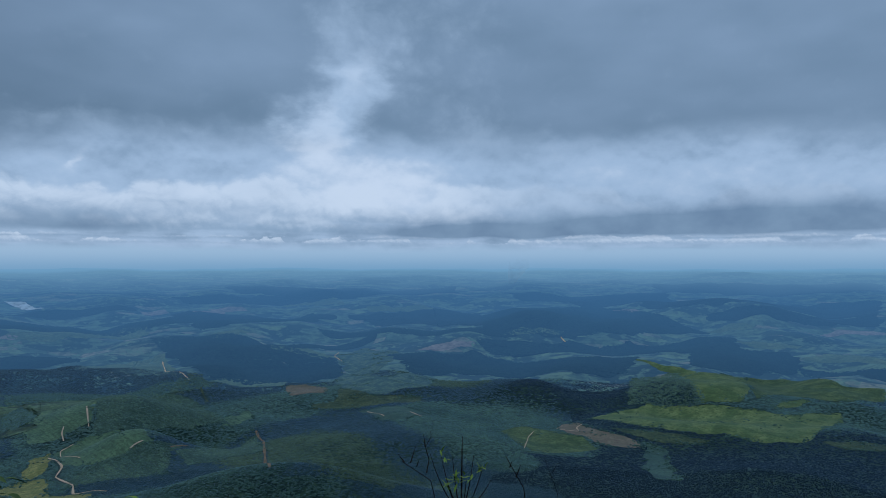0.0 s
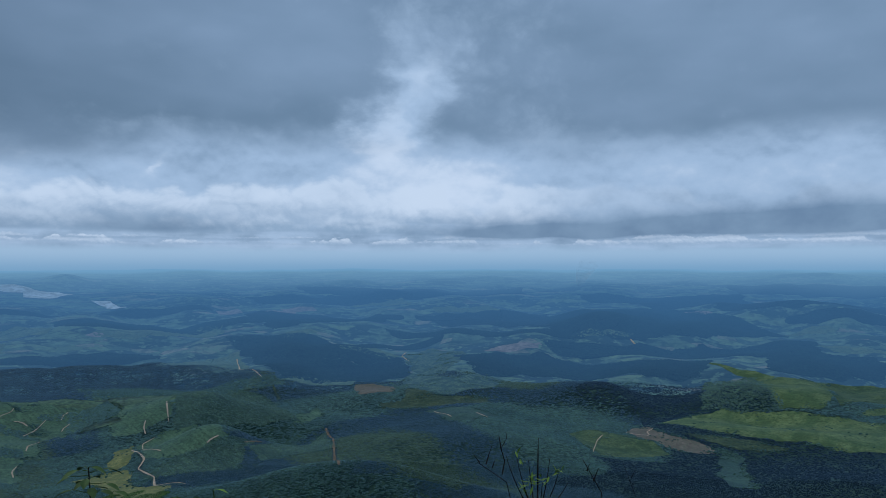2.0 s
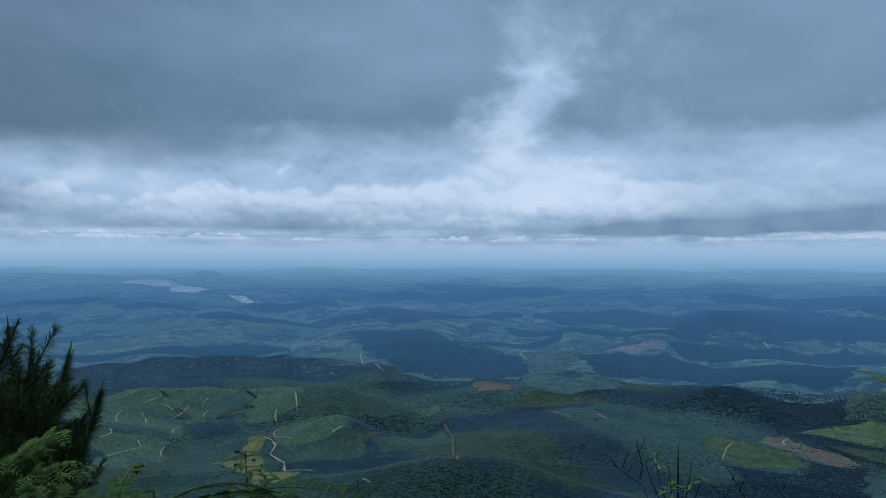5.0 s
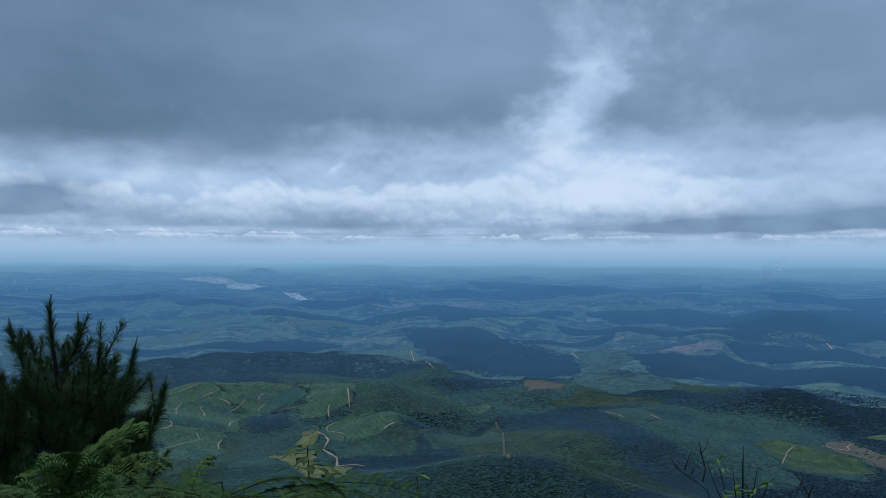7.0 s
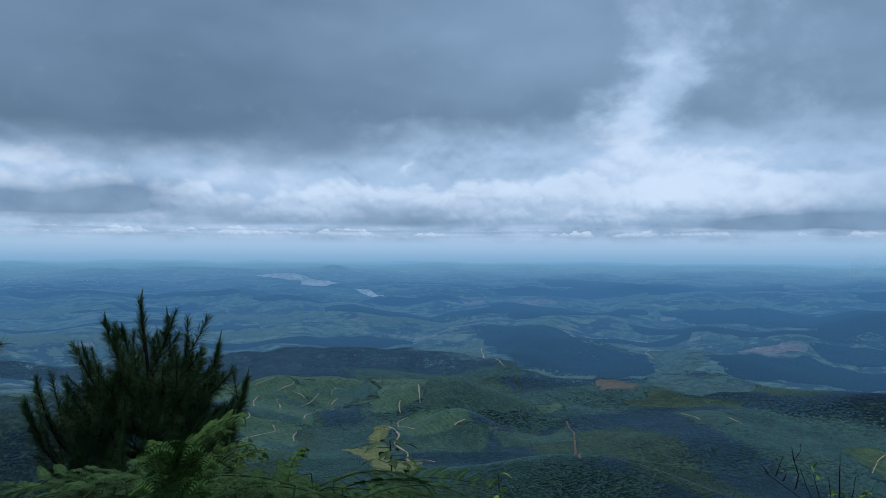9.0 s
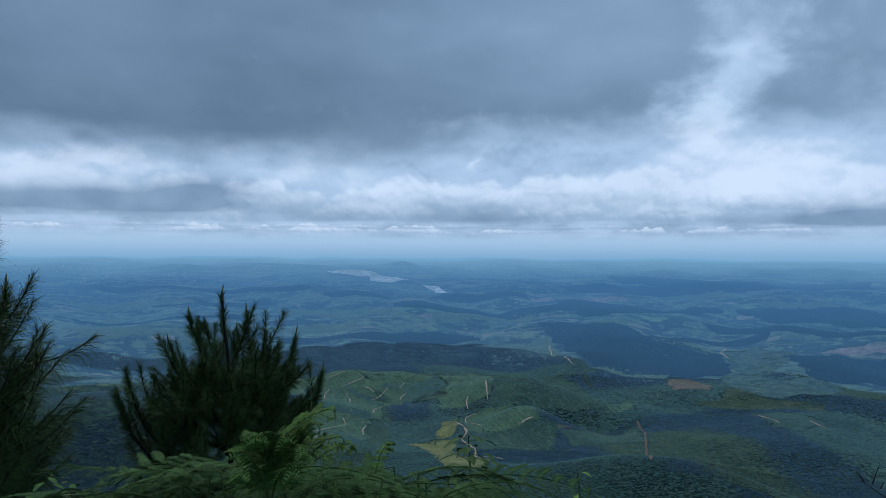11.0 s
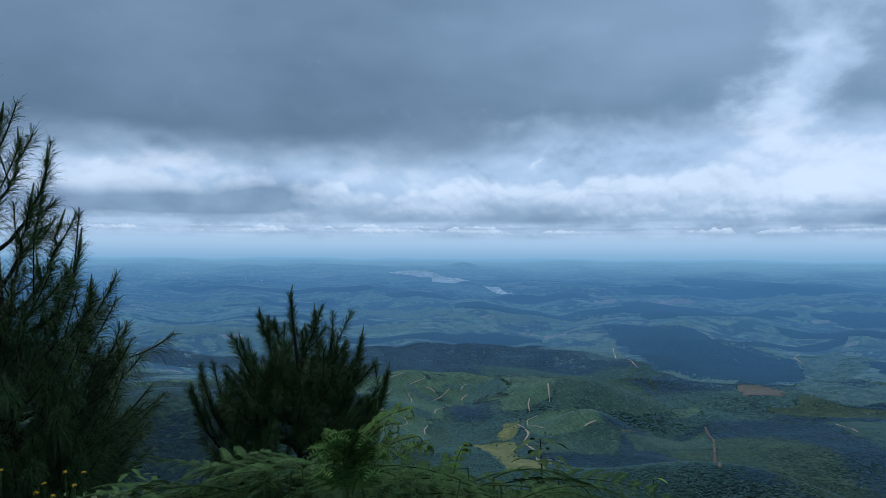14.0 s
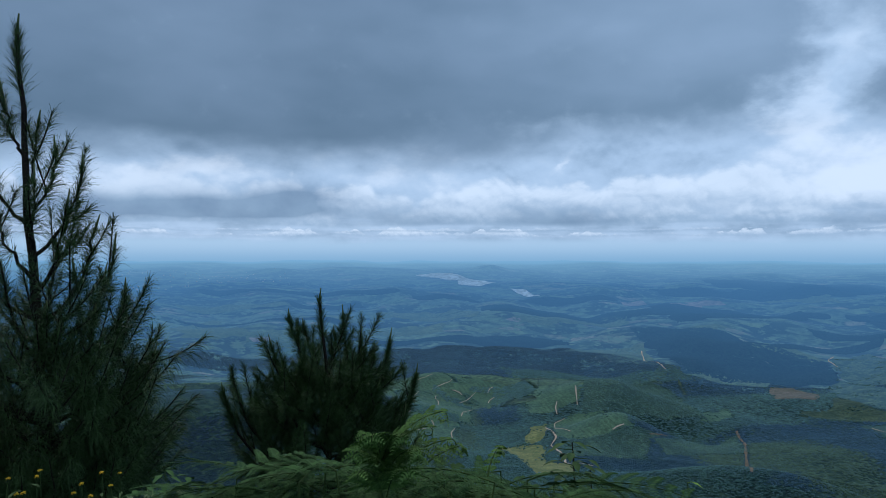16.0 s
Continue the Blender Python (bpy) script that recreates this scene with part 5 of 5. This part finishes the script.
def make_edge_plants():
    rng = np.random.default_rng(77)
    sapling("slender dark-leaved sapling at the edge", at(27.6, 2.0, 1.085), (0.02, 0.02, 0), 34, 0.048, LEAF, rng, "sapling", 0.05)
    sapling("slender dark-leaved sapling beside another", at(26.2, 2.05, 1.0), (0.02, 0.02, 0), 14, 0.046, LEAF, rng, "sapling", 0.045)
    sapling("sprig with bright lime green leaves", at(18.9, 2.0, 0.998), (0.04, 0.0, 0), 7, 0.03, LIME, rng, "leafy_sprig")
    # bare twigs standing over the edge
    dead_branch("dead leafless grey-brown twig with forked tips", [(ahead_of(0.9, 2.45, 0.804), ahead_of(1.9, 2.45, 0.880), ahead_of(3.0, 2.45, 0.909), ahead_of(3.9, 2.45, 0.921)), (ahead_of(3.7, 2.45, 0.919), ahead_of(4.2, 2.45, 0.946)),
                (ahead_of(3.2, 2.45, 0.914), ahead_of(2.9, 2.45, 0.957), ahead_of(2.75, 2.45, 0.975)), (ahead_of(1.9, 2.45, 0.880), ahead_of(1.7, 2.45, 0.926), ahead_of(2.0, 2.45, 0.969), ahead_of(1.5, 2.45, 1.006), ahead_of(1.6, 2.45, 1.024)),
                (ahead_of(2.0, 2.45, 0.969), ahead_of(2.15, 2.45, 1.012)), (ahead_of(2.7, 2.45, 0.902), ahead_of(2.5, 2.45, 0.926))], 0.0042)
    dead_branch("dead bent twig with a few buds", [(ahead_of(-6.2, 2.45, 0.816), ahead_of(-5.4, 2.45, 0.865), ahead_of(-4.8, 2.45, 0.902), ahead_of(-4.5, 2.45, 0.939)), (ahead_of(-5.3, 2.45, 0.869), ahead_of(-5.7, 2.45, 0.914)), (ahead_of(-4.8, 2.45, 0.902), ahead_of(-5.0, 2.45, 0.926))], 0.0045)
    dead_branch("thin dead branched twig", [(ahead_of(-8.6, 2.45, 0.818), ahead_of(-8.2, 2.45, 0.888), ahead_of(-7.6, 2.45, 0.935)), (ahead_of(-8.2, 2.45, 0.888), ahead_of(-8.6, 2.45, 0.923)), (ahead_of(-8.4, 2.45, 0.865), ahead_of(-7.8, 2.45, 0.888))], 0.002)
    # a half bare shrub with tufts of narrow green leaves
    base = foot(ahead_of(-0.9, 2.45, -0.360))
    plant = thing("thin_shrub", base, "half bare shrub with tufts of narrow green leaves", "shrub")
    ends = (((-0.9, 1.085), 0), ((-0.2, 1.06), 0), ((0.7, 1.05), 5), ((-1.9, 1.065), 0), ((-2.6, 1.03), 9), ((-0.4, 1.0), 12), ((-1.3, 1.0), 10), ((0.2, 0.985), 8), ((-3.3, 0.985), 0), ((-1.0, 1.11), 0), ((1.6, 1.07), 0))
    for (bearing, z), tuft in ends:
        wood = Build()
        tip = ahead_of(bearing, 2.45 + rng.normal(0, 0.03), 1.6 + (z - 1.6) * 1.225)
        root = base + np.array([0, 0, (0.74 - base[2])])
        wood.tube(np.concatenate([[base], curve(root, root + (tip - root) * np.array([0.6, 0.6, 0.3]), tip, 8)]), np.linspace(0.0035, 0.0009, 9), 5)
        limb = part("branch", wood, TWIG, plant)
        for _ in range(tuft):
            blade = Build()
            way = rng.normal(0, 1, 3) + np.array([0, 0, 0.5])
            blade.leaf(tip + rng.normal(0, 0.008, 3), way, (0.1, 0, 1), rng.uniform(0.022, 0.038), 0.009)
            part("leaf", blade, LIME, limb)
    # yellow flower heads in front of the tall pine
    for bearing, z, far in ((69.4, 0.82, 3.0), (67.5, 0.835, 3.0), (67.7, 0.80, 3.05), (68.5, 0.775, 2.95), (68.9, 0.76, 3.0), (64.9, 0.765, 3.0), (63.6, 0.785, 3.05), (63.0, 0.745, 3.0), (65.4, 0.735, 3.0), (62.4, 0.76, 3.1), (64.3, 0.73, 2.95)):
        top = at(bearing, far, z - 0.025)
        base = foot(top)
        plant = thing("yellow_flower", base, "wild plant with flat heads of small yellow flowers", "flower", "yellow flowers under the pine")
        stem = Build()
        stem.tube(curve(base, base + np.array([rng.normal(0, 0.03), rng.normal(0, 0.03), 0.8 * (z - base[2])]), top, 10), np.linspace(0.004, 0.0018, 10), 5)
        part("stem", stem, STALK, plant)
        head = Build()
        for i in range(11):
            r = 0.0025 * math.sqrt(i)
            spot = top + np.array([r * math.cos(2.4 * i), r * math.sin(2.4 * i), 0.006 - 0.0006 * i + rng.normal(0, 0.001)])
            for j in range(6):
                head.leaf(spot, (math.cos(j * 1.05), math.sin(j * 1.05), 0.35), (0, 0, 1), 0.0042, 0.003, 0.2, 0.4)
        part("flower_head", head, YELLOW, plant)
        for i in range(5):
            blade = Build()
            q = rng.uniform(0.82, 0.97)
            a = rng.uniform(0, 6.3)
            blade.leaf(base + (top - base) * q, (math.cos(a), math.sin(a), 0.4), (0, 0, 1), rng.uniform(0.03, 0.055), 0.012)
            part("leaf", blade, LEAF, plant)
    # weeds between the two pines, and pale seed heads
    for bearing, z, far in ((60.6, 0.70, 3.0), (59.3, 0.73, 3.1), (57.8, 0.72, 3.0), (56.8, 0.70, 2.9), (61.6, 0.69, 3.0)):
        sapling("leafy green weed under the pines", at(bearing, far, z), (0.03, 0.02, 0), 14, 0.05, FROND, rng, "leafy_weed", 0.05, "weeds at the edge")
    for bearing, z, far in ((60.4, 0.70, 2.9), (61.7, 0.685, 2.9), (58.1, 0.70, 2.9)):
        top = at(bearing, far, z)
        base = foot(top)
        plant = thing("seed_head", base, "pale green round seed head on a stalk", "flower", "seed heads at the edge")
        stem = Build()
        stem.tube([base, (base + top) / 2 + np.array([0.01, 0, 0]), top], [0.004, 0.003, 0.002], 5)
        part("stem", stem, STALK, plant)
        ball = Build()
        for i in range(40):
            q = rng.normal(size=3)
            q /= np.linalg.norm(q)
            ball.leaf(top + q * 0.006, q, (0.3, 0.2, 1), 0.015, 0.007, 0.2, 0.3)
        part("seed_cluster", ball, BUD, plant)


make_edge_plants()


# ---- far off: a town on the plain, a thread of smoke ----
# walls paled by the same painted haze
WALLS = material("pale_house", ((0.72, 0.71, 0.69), (0.8, 0.79, 0.77)), (30, 5), haze_glow=0.5)
SMOKE = bpy.data.materials.new("thin_smoke")
SMOKE.use_nodes = True


def make_smoke():
    n = Nodes(SMOKE.node_tree)
    where = n.put("ShaderNodeTexCoord").outputs["Generated"]
    part_of = n.put("ShaderNodeSeparateXYZ")
    n.link(where, part_of.inputs[0])
    up = part_of.outputs[2]
    thin = n.mul(n.step(up, 0.0, 0.4), n.step(up, 0.25, 0.88, 1.0, 0.0), n.step(n.noise(where, 3.0, 4, 0.6), 0.25, 0.75, 0.35, 1.0), 0.13)
    body = n.put("ShaderNodeBsdfDiffuse")
    body.inputs[0].default_value = (0.75, 0.78, 0.8, 1)
    clear = n.put("ShaderNodeBsdfTransparent")
    both = n.put("ShaderNodeMixShader")
    n.link(thin, both.inputs[0])
    n.link(clear.outputs[0], both.inputs[1])
    n.link(body.outputs[0], both.inputs[2])
    n.link(both.outputs[0], n.put("ShaderNodeOutputMaterial").inputs[0])
    plume = Build()
    a = radians(-5.0)
    foot_at = np.array([-4150 * math.sin(a), 4150 * math.cos(a)])
    z = float(land(*foot_at))
    line = [(foot_at[0] + 50 * s**1.4, foot_at[1], z + 150 * s) for s in np.linspace(0, 1, 12)]
    plume.tube(line, [10 + 55 * s for s in np.linspace(0, 1, 12)], 16)
    ob = part("smoke_plume", plume, SMOKE, None)
    tagged(ob, "thin pale plume of smoke rising from the plain", "smoke", kind="stuff")


make_smoke()


def make_town():
    rng = np.random.default_rng(3)
    box = Build()
    box.add([(-1, -1, 0), (1, -1, 0), (1, 1, 0), (-1, 1, 0), (-1, -1, 1), (1, -1, 1), (1, 1, 1), (-1, 1, 1), (0, -1, 1.5), (0, 1, 1.5)],
            [(0, 1, 5, 4), (1, 2, 6, 5), (2, 3, 7, 6), (3, 0, 4, 7), (4, 5, 8), (6, 7, 9), (5, 6, 9, 8), (7, 4, 8, 9)])
    mesh = mesh_from("house", np.concatenate(box.v), box.f, WALLS)
    spots = [(rng.uniform(50, 66), rng.uniform(4000, 4500)) for _ in range(110)]
    for bearing, far in spots:
        a = radians(bearing)
        x, y = -far * math.sin(a), far * math.cos(a)
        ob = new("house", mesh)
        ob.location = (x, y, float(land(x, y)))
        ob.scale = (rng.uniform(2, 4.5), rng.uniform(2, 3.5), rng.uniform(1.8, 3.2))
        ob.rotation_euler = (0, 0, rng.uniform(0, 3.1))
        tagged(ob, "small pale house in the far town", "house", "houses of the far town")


make_town()
